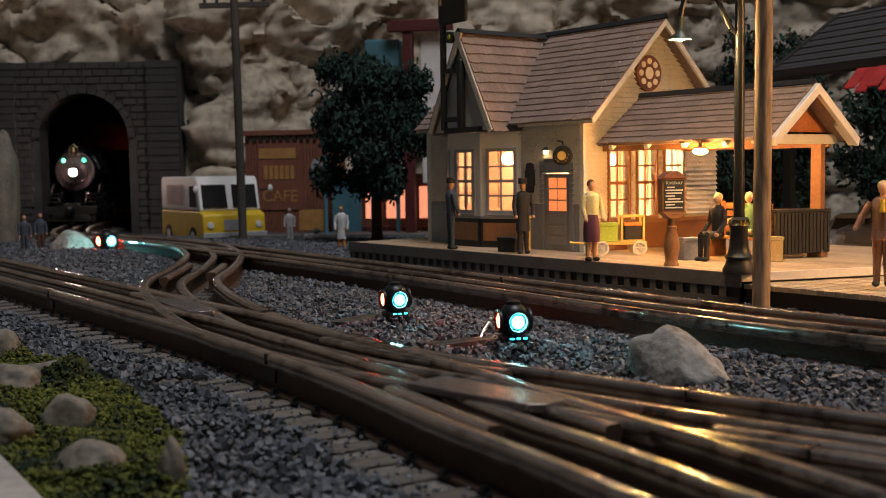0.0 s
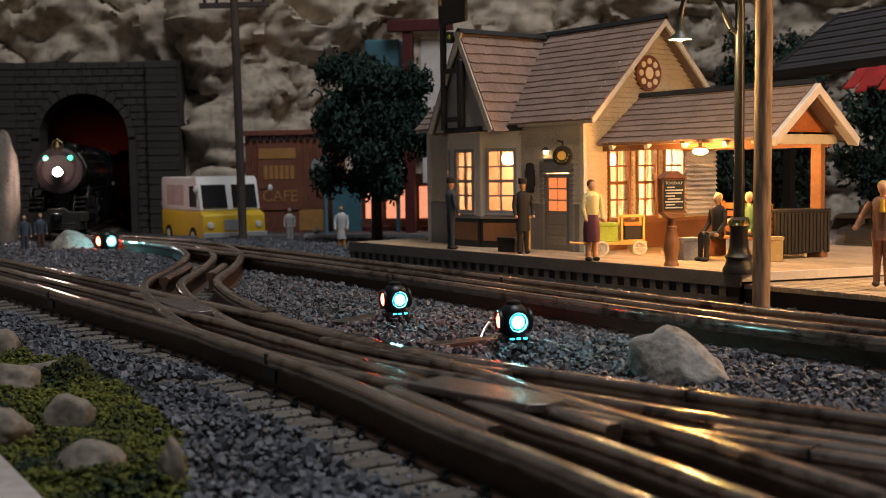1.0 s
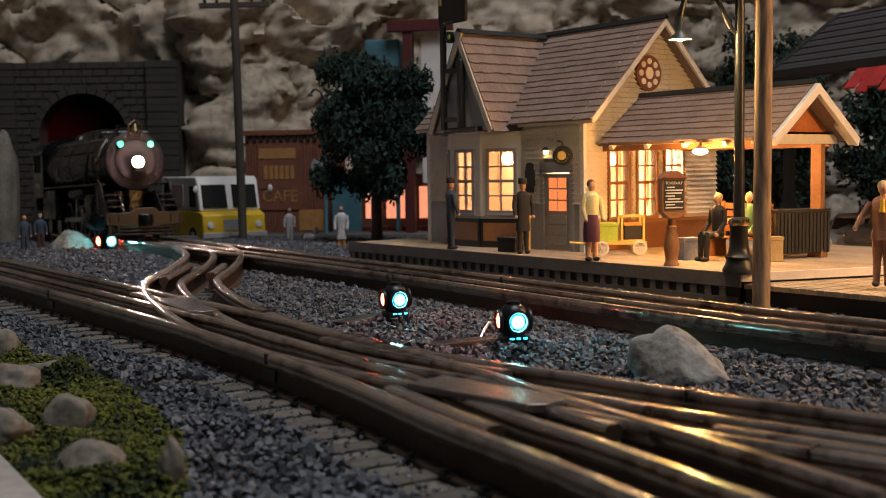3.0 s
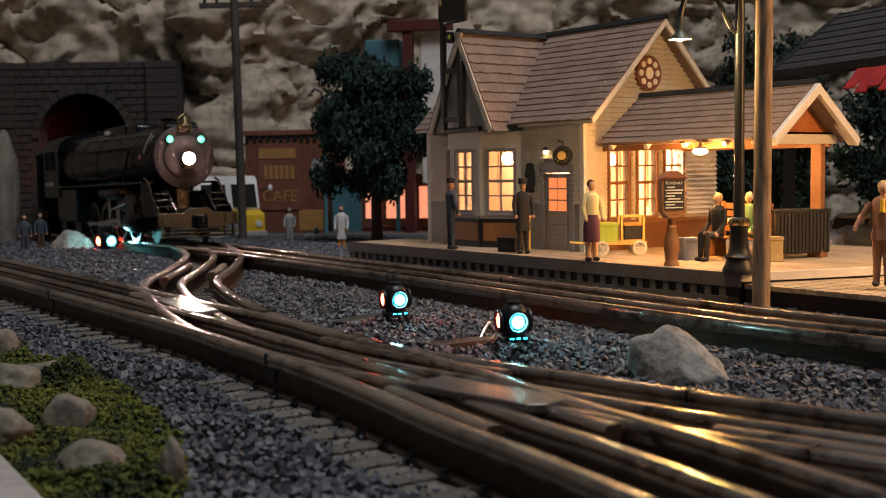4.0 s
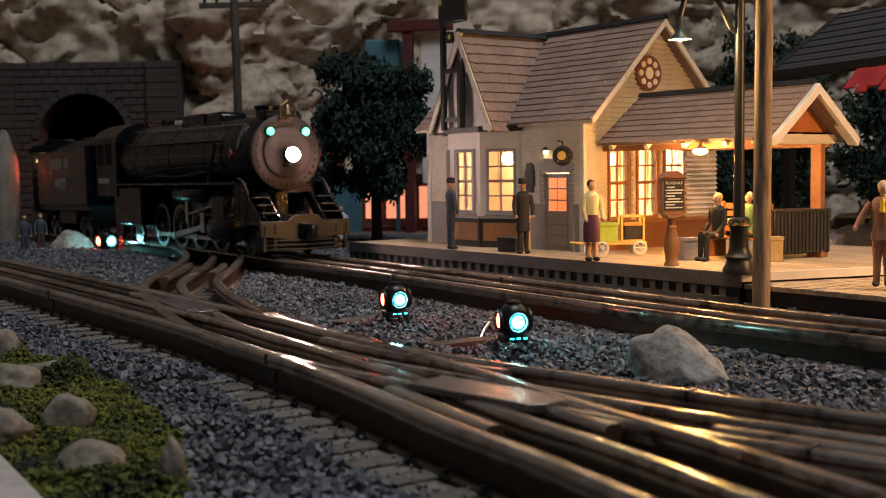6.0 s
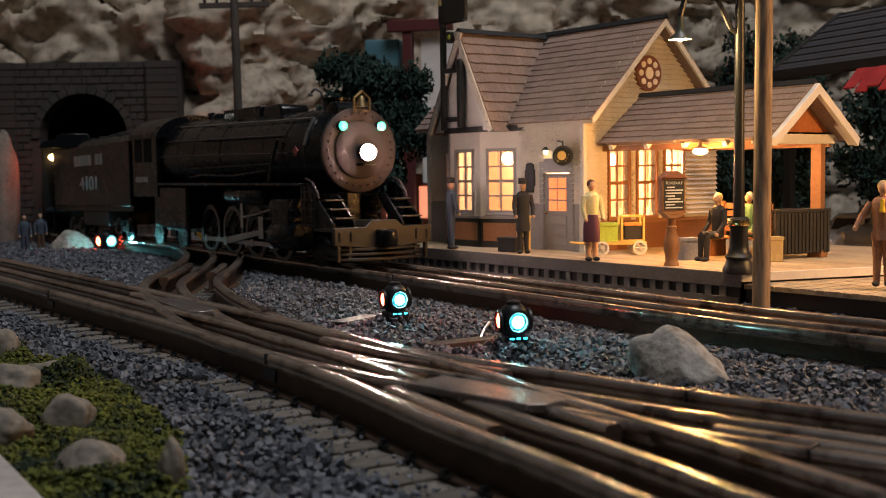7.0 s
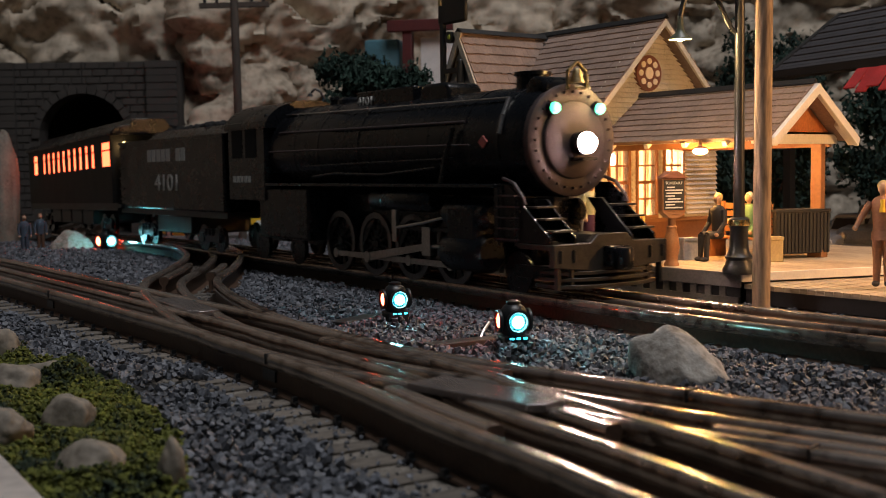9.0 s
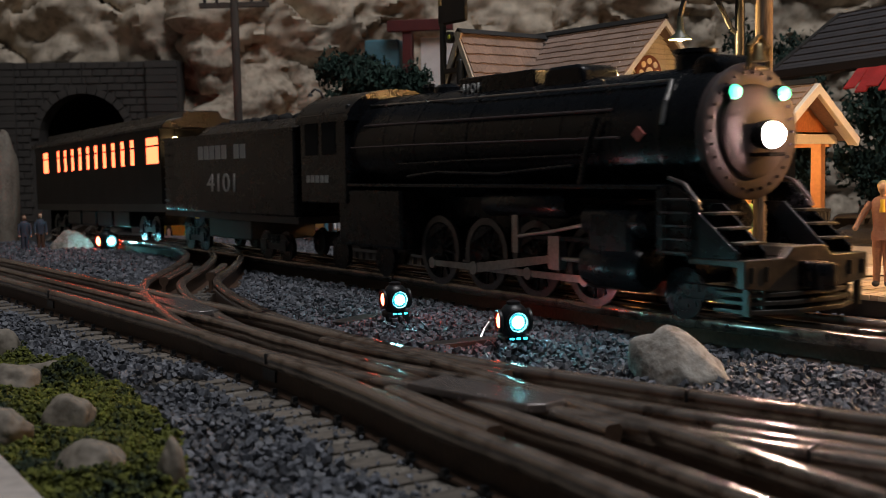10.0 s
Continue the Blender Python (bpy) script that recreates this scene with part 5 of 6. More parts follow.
# ---- switch lanterns and plates ----
def lantern(x, y, z, turn, lights="cyan red cyan red", size=0.80):
    t = thing("switch_lantern", "black switch lantern with glowing cyan and red lenses on the gravel", "switch lantern", pose(x, y, z, 0, 0, turn) @ Matrix.Scale(size, 4), group="switch lanterns")
    Solid().box(-5.5, 5.5, -5.5, 5.5, -10, 2.6).part("base", IRON, t, bev=0.8)
    Solid().lathe([(4.6, 2.6), (5.6, 4), (6.0, 8), (5.6, 12.5), (4.4, 14.6), (3, 15.4), (3, 16.6), (1.4, 17.2), (0, 17.3)], 24).part("body", IRON, t)
    for k, shown in enumerate(lights.split()):
        mt = CYANLIGHT if shown == "cyan" else REDLIGHT
        q = pose(0, 0, 0, 0, 0, -90 * k)
        s = Solid().lathe([(4.3, 5.4), (5.0, 6.0), (5.0, 7.0), (4.1, 7.2), (3.3, 6.2)], 24, Matrix.Translation((0, 0, 8.6)) @ pose(0, 0, 0, 90, 0, 0))
        ring = s.part("lens_ring", IRON, t)
        ring.matrix_basis = q
        Solid().lathe([(3.4, 5.6), (2.9, 6.5), (0, 7.0)], 20, Matrix.Translation((0, 0, 8.6)) @ pose(0, 0, 0, 90, 0, 0)).part("lens", CYANRIM if mt is CYANLIGHT else mt, ring)
        if mt is CYANLIGHT:
            Solid().lathe([(2.4, 6.75), (2.0, 7.1), (0, 7.3)], 20, Matrix.Translation((0, 0, 8.6)) @ pose(0, 0, 0, 90, 0, 0)).part("bulb_lens", mt, ring)
    for dx in (-3.2, -0.4, 2.6):
        Solid().box(dx, dx + 1.6, -5.75, -5.4, 1.3, 2.0).part("light_slot", CYANRIM, t)
    return t


lantern(-0.0192, 0.4392, 0.0096, 22)
lantern(0.0232, 0.3705, 0.0096, 14, "cyan red red cyan")
lantern(-0.2795, 0.9257, 0.0025, 46, size=1.15)


def switch_plate(x, y, z, rz, l, w, label, mat):
    s = Solid().prism([(-l / 2, -w / 2), (l / 2 - 3, -w / 2), (l / 2, -w / 4), (l / 2, w / 4), (l / 2 - 3, w / 2), (-l / 2, w / 2)], -2, 0, "z")
    return tagged(s.part("switch_plate", mat, m=pose(x, y, z, 0, 0, rz), bev=0.3), label, "switch plate", kind="structure")


DARKPLATE = material("dark_metal_plate", (0.05, 0.045, 0.042), 0.4, 0.2)
PLATE = material("grey_metal_plate", (0.20, 0.185, 0.18), 0.24, 0.6, 0.3, 500, 60, 0.1)
switch_plate(-0.0339, 0.4612, 0.0066, 57, 35, 9, "flat dark metal cover leading to the switch lantern", DARKPLATE)
switch_plate(0.008, 0.3943, 0.0066, 32, 32, 8, "flat dark metal cover leading to the switch lantern", DARKPLATE)
switch_plate(0.01, 0.2626, 0.0147, -45, 42, 13, "rounded grey frog plate between the switch rails", PLATE)
switch_plate(-0.1057, 0.4542, 0.0138, -61, 56, 12, "dark frog plate between the switch rails", PLATE)


def guard_rails():
    t = thing("guard_rails", "short brown guard rails and points of the switches", "guard rail", kind="structure")
    for line, off, a, b in ((front_line, -0.0105, 0.725, 0.776), (front_line, 0.0105, 0.745, 0.789), (branch_line, 0.0105, 0.646, 0.734), (branch_line, -0.0105, 0.808, 0.897),
                            (branch_line, -0.0105, 0.313, 0.404), (branch_line, 0.0105, 0.320, 0.383), (front_line, 0.0100, 0.461, 0.528)):
        rail(line, off, a, b, 0.5, t, "guard_rail")


guard_rails()


def rail_clips(line, s0, s1, pitch, label):
    """Small black spikes and tie plates where the rails meet the ties."""
    s = Solid()
    q = s0
    while q < s1:
        c, d = line.at(q), line.dir(q)
        base = Matrix.Translation((c[0] * 1000, c[1] * 1000, (RAIL_Z + dip(c[1])) * 1000)) @ pose(0, 0, 0, 0, 0, math.degrees(math.atan2(d[1], d[0])))
        for off in (-17.75, 17.75):
            for sg in (-1, 1):
                s.box(-2.2, 2.2, off + sg * 2.4 - 1.6, off + sg * 2.4 + 1.6, -10.6, -9.9, base)
                s.box(-0.7, 0.7, off + sg * 3.6 - 0.7, off + sg * 3.6 + 0.7, -10.2, -8.6, base)
        q += pitch
    return tagged(s.part("rail_clips", IRON, kind="stuff"), label, "rail clips")


rail_clips(front_line, 0.237, 0.852, 0.0145, "small black rail spikes on the front track ties")
rail_clips(main_line, 1.49, 2.83, 0.0145, "small black rail spikes on the main track ties")


def joint_bars():
    spots = ((front_line, 0.01775, 0.516), (front_line, -0.01775, 0.431), (branch_line, 0.01775, 0.570), (branch_line, 0.01775, 0.786), (branch_line, -0.01775, 0.831), (main_line, -0.01775, 2.142), (main_line, 0.01775, 2.188), (front_line, -0.01775, 0.663))
    for line, off, q in spots:
        c, d = line.at(q), line.dir(q)
        m = Matrix.Translation((c[0] - d[1] * off, c[1] + d[0] * off, RAIL_Z)) @ pose(0, 0, 0, 0, 0, math.degrees(math.atan2(d[1], d[0])))
        s = Solid().box(-4.5, 4.5, -1.5, -0.7, -8, -4.6).box(-4.5, 4.5, 0.7, 1.5, -8, -4.6).box(-0.3, 0.3, -2.68, 2.68, -3, 0.05)
        tagged(s.part("joint_bar", IRON, m=m), "dark rail joint bar", "joint bar", "rail joint bars", "structure")


joint_bars()


def switch_lever():
    s = Solid().tube([(12, 399, 4), (14.5, 404, 8.5), (17, 407, 11.5)], 0.6).ball((17, 407, 11.8), 1.0, 8)
    tagged(s.part("switch_lever", STEEL), "small bright metal switch lever beside the lantern", "lever")


switch_lever()


# ---- poles and lamp posts ----
def utility_pole(x, y, z, r, h, mat, label, lean=0.0, arms=()):
    t = thing("utility_pole", label, "utility pole", pose(x, y, z, 0, lean, 0))
    Solid().lathe([(r * 1.04, -4), (r, 10), (r * 0.96, h * 0.6), (r * 0.9, h), (r * 0.7, h + 2)], 20).part("pole", mat, t)
    for hz, w in arms:
        a = Solid().box(-w, w, -2, 2, hz, hz + 5).part("cross_arm", mat, t, bev=0.3)
        for k in (-0.85, -0.5, 0.5, 0.85):
            Solid().lathe([(1.5, hz + 5), (1.8, hz + 8), (0.9, hz + 10)], 8, mm_big(w * k, 0, 0)).part("insulator", IRON, a)
    return t


utility_pole(0.1332, 0.4659, 0.0, 3.7, 190, POLEWOOD, "weathered brown wooden utility pole beside the platform", lean=0.3)
utility_pole(-0.1979, 1.1041, -0.008, 4.2, 330, DARKPOLE, "dark wooden telegraph pole beside the track", lean=-0.6, arms=((290, 40), (236, 34)))


def lamp_post(x, y, z, turn):
    t = thing("platform_lamp", "tall black cast-iron lamp post with gooseneck shades, lit", "street lamp", pose(x, y, z, 0, 0, turn))
    Solid().lathe([(7.0, 0), (7.2, 2), (6.0, 4), (5.4, 6), (6.2, 7.5), (4.8, 9), (4.2, 12), (3.9, 20), (4.6, 21), (4.6, 24), (3.2, 25)], 24).part("base", IRON, t, "fluted dark green cast-iron foot")
    Solid().lathe([(4.7, 21.2), (4.9, 22.5), (4.7, 23.8)], 24).part("collar", BRASS, t)
    Solid().lathe([(2.5, 24), (2.2, 60), (2.0, 135), (2.6, 136), (2.6, 139), (1.2, 142), (0, 143)], 16).part("post", IRON, t)
    for sgn in (-1,):
        arm = Solid()
        pts = [(0, 0, 104), (sgn * 4, 0, 107), (sgn * 7, 0, 113), (sgn * 10, 0, 119), (sgn * 15, 0, 123), (sgn * 21, 0, 123.5), (sgn * 25, 0, 120)]
        pts += [(sgn * 27, 0, 112)]
        arm.tube(pts, 1.2, 8)
        a = arm.part("arm", IRON, t)
        Solid().tube([(0, 0, 122), (sgn * 10, 0, 119), (sgn * 16, 0, 123)], 0.7, 6).part("scroll", IRON, a)
        sh = Solid().lathe([(1.2, 112), (1.6, 106.5), (2.2, 105), (4.9, 102.8), (5.1, 102.2), (2.0, 103.8)], 24, mm_big(sgn * 27, 0, 0)).part("shade", material("green_enamel_shade", (0.08, 0.09, 0.06), 0.4), a)
        Solid().ball((sgn * 27, 0, 102.8), 1.5, 12).part("bulb", STREETBULB, sh)
    return t


STREETBULB = material("street_bulb", (1, 0.9, 0.6), 0.3, emit=(1.0, 0.80, 0.42), strength=12, bump=0)
post = lamp_post(0.1305, 0.491, PLAT_Z, 8)
copy_thing(post, pose(0.3043, 0.4216, 0.0166, 0, 0, 8))
point_lamp("street_lamp_light", (0.3043 - 0.0267, 0.4216 - 0.0037, 0.0166 + 0.1005), 1.2, (1.0, 0.50, 0.18), 0.002)
point_lamp("street_lamp_light", (0.1307 - 0.0267, 0.491 - 0.0037, PLAT_Z + 0.0985), 0.22, (1.0, 0.64, 0.27), 0.002)


# ---- figures: plain painted shapes ----
def figure(x, y, z, rz, h, label, top, legs, hair, skirt=False, hat=None, arm=0, sit=False, coat=False, tie=None):
    s = Solid()
    k = h / 42.0
    m0 = Matrix.Diagonal((k, k, k, 1))
    if sit:
        s.use(legs)
        for sx in (-2.2, 2.2):
            s.rod((sx, 0, 13), (sx, -9, 13), 2.1, 1.7)
            s.rod((sx, -9, 13.4), (sx, -9.5, 1.5), 1.7, 1.2)
        s.use(CLOTH["black"])
        for sx in (-2.2, 2.2):
            s.ball((sx, -10.6, 1.2), 1.9, 8, (0.8, 1.5, 0.65))
        base = -8
    else:
        base = 0
        s.use(SKIN if skirt else legs)
        for sx in (-2.1, 2.1):
            s.rod((sx, 0, 1.5), (sx * 0.9, 0, 12), 1.3, 1.7)
            s.rod((sx * 0.9, 0, 12), (sx * 0.8, 0, 22), 1.8, 2.3)
        s.use(CLOTH["black"])
        for sx in (-2.3, 2.3):
            s.ball((sx, -0.9, 1.2), 1.9, 8, (0.8, 1.5, 0.65))
        if skirt:
            s.use(legs).lathe([(4.2, 10), (4.4, 14), (4.2, 19), (3.2, 24)], 14)
    s.use(top)
    low = 13 if coat else 21
    s.lathe([(3.9 if coat else 3.5, low + base if not sit else 12), (3.3, 24 + base), (3.7, 29 + base), (4.2, 33 + base), (3.0, 35 + base), (1.4, 36 + base)], 14, Matrix.Diagonal((1.1, 0.75, 1, 1)))
    for sx, out in ((-1, arm), (1, 0)):
        sh = Vector((sx * 4.4, 0, 33.4 + base))
        el = sh + Vector((sx * (1.2 + 4 * out), -0.8, -6.4 + 1.5 * out))
        ha = el + Vector((sx * 4.5 * out - sx * 0.4, -2.2 - (2.5 if sit else 0), -5.6 + 2.0 * out))
        s.use(top).rod(sh, el, 1.5, 1.25).rod(el, ha, 1.25, 1.0)
        s.use(SKIN).ball(ha, 1.15, 8)
    if tie:
        s.use(tie).rod((0, -2.6, 34.6 + base), (0, -3.0, 29.5 + base), 0.9, 1.1, 6)
        s.use(top).lathe([(4.0, 18.5), (3.7, 22)], 14, Matrix.Diagonal((1.1, 0.8, 1, 1)))
    s.use(SKIN).rod((0, 0, 35 + base), (0, -0.2, 37.4 + base), 1.1)
    s.ball((0, -0.3, 39 + base), 2.2, 12, (0.9, 1.0, 1.18))
    if hat:
        s.use(hat).lathe([(2.5, 40.3), (2.6, 41.4), (2.5, 43.2), (0, 43.6)], 14, mm_big(0, -0.1, base))
        s.lathe([(2.9, 40.1), (2.9, 40.5)], 14, mm_big(0, -0.9, base))
    else:
        s.use(hair).ball((0, 0.35, 39.8 + base), 2.3, 12, (0.98, 0.98, 1.05))
    for i, p in enumerate(s.v):
        s.v[i] = tuple(m0 @ Vector(p))
    ob = s.part("figurine", None, m=pose(x, y, z, 0, 0, rz), sharp=60)
    return tagged(ob, label, "figurine")


figure(0.0758, 0.5677, PLAT_Z, 25, 41.5, "painted miniature woman in cream sweater and plum skirt on the platform", CLOTH["cream"], CLOTH["plum"], CLOTH["brown"], skirt=True)
figure(0.005, 0.6667, PLAT_Z, 110, 41.5, "painted miniature man in navy clothes before the bay window", CLOTH["navy"], CLOTH["navy"], CLOTH["black"], hat=CLOTH["black"])
figure(0.0449, 0.6234, PLAT_Z, 15, 41, "painted miniature conductor in black uniform and cap", CLOTH["black"], CLOTH["black"], CLOTH["grey"], hat=CLOTH["black"], coat=True)
figure(0.1801, 0.4562, 0.0166, -25, 43.5, "painted miniature man in tan suit with yellow tie on the boardwalk", CLOTH["tan"], CLOTH["tan"], CLOTH["khaki"], arm=0.55, tie=YELLOW)
figure(0.1385, 0.5607, PLAT_Z, -62, 42, "painted miniature blond woman in black seated on the bench", CLOTH["black"], CLOTH["black"], CLOTH["blond"], sit=True)
figure(0.1576, 0.5733, PLAT_Z, -55, 42, "painted miniature figure in green seated on the bench", CLOTH["green"], CLOTH["green"], CLOTH["white"], sit=True)
figure(-0.1472, 1.0736, -0.0045, 0, 37, "painted miniature figure in white beside the track", CLOTH["white"], CLOTH["white"], CLOTH["grey"])
figure(-0.0835, 0.9199, -0.001, 0, 40, "painted miniature figure in white and orange by the platform end", CLOTH["white"], CLOTH["orange"], CLOTH["brown"], coat=True)
figure(-0.3431, 0.9148, -0.0007, 30, 36, "painted miniature man in dark blue beside the track", CLOTH["navy"], CLOTH["navy"], CLOTH["brown"])
figure(-0.3478, 0.9642, -0.002, 30, 37, "painted miniature man in dark blue beside the track", CLOTH["navy"], CLOTH["brown"], CLOTH["brown"])


def dog():
    t = thing("toy_dog", "small white and tan model dog", "dog", pose(-0.1262, 1.0549, -0.0045, 0, 0, -30))
    Solid().ball((0, 0, 10), 4.5, 12, (1.6, 0.8, 0.85)).part("body", CLOTH["white"], t)
    Solid().ball((8, 0, 16), 3, 10, (1.2, 0.9, 1)).part("head", CLOTH["white"], t)
    for x in (-5, 5):
        for y in (-2, 2):
            Solid().rod((x, y, 0), (x, y, 9), 1, 1.3).part("leg", CLOTH["white"], t)
    Solid().rod((-6, 0, 11), (-11, 0, 16), 0.9, 0.5).part("tail", CLOTH["tan"], t)


dog()


# ---- platform clutter ----
def sign_board():
    t = thing("schedule_stand", "wooden pedestal stand with black schedule board", "notice stand", pose(0.1097, 0.5342, PLAT_Z, 0, 0, 14) @ Matrix.Scale(0.79, 4))
    Solid().lathe([(4.6, 0), (4.6, 1.5), (3.8, 2.5), (3.9, 6), (4.9, 11), (4.4, 16), (2.9, 22), (3.3, 23.5), (2.4, 24.5), (2.4, 29), (4.5, 31.5)], 20).part("pedestal", BROWNTRIM, t, "turned reddish wooden pedestal")
    Solid().prism([(-7.5, 33), (-3, 29), (3, 29), (7.5, 33)], -4, 4, "y").part("bracket", BROWNTRIM, t)
    b = Solid().box(-7.5, 7.5, -3, 3, 33, 53).part("case", BROWNTRIM, t, bev=0.3)
    Solid().box(-6.6, 6.6, -3.4, -2.9, 34, 52).part("board", DARKTRIM, b)
    letters("SCHEDULE", 2.3, b, mm(0, -3.5, 49.5, 90, 0, 0), LETTER, "heading", 0.05)
    for k in range(8):
        w = (5.6, 5.2, 5.8, 4.2, 5.5, 5.0, 5.7, 4.6)[k]
        Solid().box(-w, -w + 2 * w * (0.55 if k % 3 == 1 else 1), -3.55, -3.38, 35 + k * 1.75, 35.8 + k * 1.75).part("line_bar", LETTER, b)
    Solid().prism([(-9, 53), (9, 53), (6, 55), (2, 57.5), (-2, 57.5), (-6, 55)], -4.5, 4.5, "y").part("roof", BRICKRED, t, bev=0.3)


sign_board()


def baggage_cart():
    t = thing("baggage_cart", "yellow wooden baggage cart with spoked wheels and load", "baggage cart", pose(0.0928, 0.6074, PLAT_Z, 0, 0, 4) @ Matrix.Scale(0.8, 4))
    Solid().box(-20, 22, -6, 6, 7, 9).part("deck", CLOTH["gold"], t, bev=0.2)
    Solid().rod((-20, 0, 8), (-30, 0, 9), 0.7).part("handle", CLOTH["gold"], t)
    for x in (-9, 17):
        for y in (-6.6, 6.6):
            w = Solid().use(CLOTH["white"])
            tr = Matrix.Translation((x, y, 4.9)) @ pose(0, 0, 0, 90, 0, 0)
            w.lathe([(3.6, -0.6), (4.9, -0.6), (4.9, 0.6), (3.6, 0.6), (3.6, -0.6)], 20, tr)
            w.lathe([(1, -0.9), (1, 0.9)], 8, tr)
            for k in range(6):
                w.rod((x, y, 4.9), (x + 3.8 * math.cos(k * 1.047), y, 4.9 + 3.8 * math.sin(k * 1.047)), 0.35)
            w.part("wheel", None, t)
    for b in ((4.3, 5.7, -5.5, -4.2, 9, 27), (4.3, 5.7, 4.2, 5.5, 9, 27), (19.3, 20.7, -5.5, -4.2, 9, 27), (19.3, 20.7, 4.2, 5.5, 9, 27), (4.3, 20.7, -5.5, -4.2, 25.6, 27), (4.3, 20.7, 4.2, 5.5, 25.6, 27), (-14, 20.7, -5.5, -4.4, 9.1, 10.4)):
        Solid().box(*b).part("rack_bar", CLOTH["gold"], t)
    return t


baggage_cart()


def carton(name, x, y, z, rz, w, d, h, mat, label, cat, lid=None):
    t = thing(name, label, cat, pose(x, y, z, 0, 0, rz))
    Solid().box(-w / 2, w / 2, -d / 2, d / 2, 0, h).part("body", mat, t, bev=0.4)
    Solid().box(-w / 2 - 0.3, w / 2 + 0.3, -d / 2 - 0.3, d / 2 + 0.3, h - 1.4, h + 0.4).part("lid", lid or mat, t, bev=0.2)
    return t


CZ = PLAT_Z + 0.0072
carton("suitcase", 0.0893, 0.606, CZ, 4, 10.5, 7, 10, CLOTH["lime"], "lime green suitcase on the baggage cart", "suitcase")
carton("mail_bag_box", 0.1033, 0.6078, CZ, 4, 9.6, 6, 10, CLOTH["black"], "black trunk on the baggage cart", "trunk", CLOTH["orange"])
carton("suitcase", 0.1247, 0.5663, PLAT_Z, 20, 9, 6, 11, CLOTH["grey"], "grey suitcase standing on the platform", "suitcase")
carton("trunk", 0.0389, 0.6402, PLAT_Z, -43, 13, 8, 8, CLOTH["black"], "black trunk against the station wall", "trunk")
carton("crate", 0.0469, 0.6471, PLAT_Z, -43, 6, 6, 20, CLOTH["gold"], "tall pale yellow crate by the wall", "crate")
carton("milk_churn_box", 0.1636, 0.5496, PLAT_Z, 0, 7, 7, 12, CLOTH["khaki"], "pale upright box beside the bench", "box")


def freight_chest():
    t = thing("freight_chest", "large black ribbed freight chest on the platform", "chest", pose(0.1806, 0.5719, PLAT_Z, 0, 0, 18))
    Solid().box(-16, 16, -7, 7, 2.5, 24).part("body", DARKTRIM, t, bev=0.5)
    for k in range(15):
        Solid().box(-15.6 + k * 2.15, -14.4 + k * 2.15, -7.5, -6.9, 3, 23).part("rib", DARKTRIM, t)
    for x in (-14, 14):
        Solid().box(x - 1.5, x + 1.5, -6, 6, 0, 2.5).part("foot", DARKTRIM, t)
    Solid().box(-16.5, 16.5, -7.6, 7.6, 23.4, 25).part("lid", DARKTRIM, t, bev=0.3)


freight_chest()


def bench():
    t = thing("bench", "orange-brown wooden bench under the canopy", "bench", pose(0.1546, 0.5719, PLAT_Z, 0, 0, -60))
    for k in range(3):
        Solid().box(-22, 14, -5 + k * 3.4, -2 + k * 3.4, 10, 11).part("seat_slat", BROWNTRIM, t)
    for k in range(4):
        Solid().box(-22, 14, 5.2, 6.2, 13 + k * 4, 16 + k * 4).part("back_slat", BROWNTRIM, t)
    for x in (-20, 12):
        Solid().box(x - 1, x + 1, -5, 6, 0, 10).box(x - 1, x + 1, 4.4, 6, 10, 29).part("end_frame", BROWNTRIM, t)


bench()


def wall_clock():
    t = thing("station_clock", "round black station clock with brass rim above the door", "clock", fixture(-7.5, -9, 54.5, 30) @ Matrix.Scale(0.86, 4))
    Solid().lathe([(6.2, -2.2), (6.6, -1.4), (6.6, 1.4), (6.2, 2.2)], 28, pose(0, 0, 0, 90, 0, 0)).part("case", DARKTRIM, t)
    Solid().lathe([(5.0, 2.0), (4.9, 2.6), (3.9, 2.7), (3.9, 2.0)], 28, pose(0, 0, 0, 90, 0, 0)).part("rim", BRASS, t)
    Solid().lathe([(3.0, 2.2), (2.9, 2.5)], 24, pose(0, 0, 0, 90, 0, 0)).part("dial", CLOTH["gold"], t)
    Solid().tube([(0, 0, 6.4), (0, 0, 9), (-6, 8, 10)], 0.6).part("bracket", IRON, t)


wall_clock()


def notice_plaque():
    t = thing("notice_plaque", "dark shaped notice plaque on the station wall", "plaque", fixture(-36, -1.4, 42) @ Matrix.Scale(0.62, 4))
    out = [(-5, -14), (5, -14), (5.6, -9), (7, -7), (7, 7), (5.6, 9), (5, 13), (2, 14.5), (-2, 14.5), (-5, 13), (-5.6, 9), (-7, 7), (-7, -7), (-5.6, -9)]
    Solid().prism(out, -1.2, 0.4, "y").part("board", DARKTRIM, t, bev=0.3)
    Solid().prism([(x * 0.8, z * 0.85) for x, z in out], -1.6, -1.1, "y").part("face", DARKROOF, t)


notice_plaque()


def canopy_lamp():
    t = thing("canopy_lamp", "small glowing lamp under the canopy eave", "lamp", fixture(65, 11, 54.5))
    Solid().lathe([(0.8, 6), (1.0, 3.2), (3.0, 2.6), (3.2, 2.0)], 20).part("cap", BROWNTRIM, t)
    Solid().ball((0, 0, 0.6), 3.4, 14, (1.2, 1.2, 0.55)).part("bulb", WARMLIGHT, t)


canopy_lamp()


def door_lamps():
    for x in (-24, -12):
        t = thing("door_lamp", "small warm bulb over the station door", "lamp", fixture(x, -2.5, 57), group="door lamps")
        Solid().ball((0, 0, 0), 1.5, 10).part("bulb", WARMLIGHT, t)
        Solid().lathe([(0.8, 3), (2.4, 0.8)], 12).part("shade", DARKTRIM, t)


door_lamps()


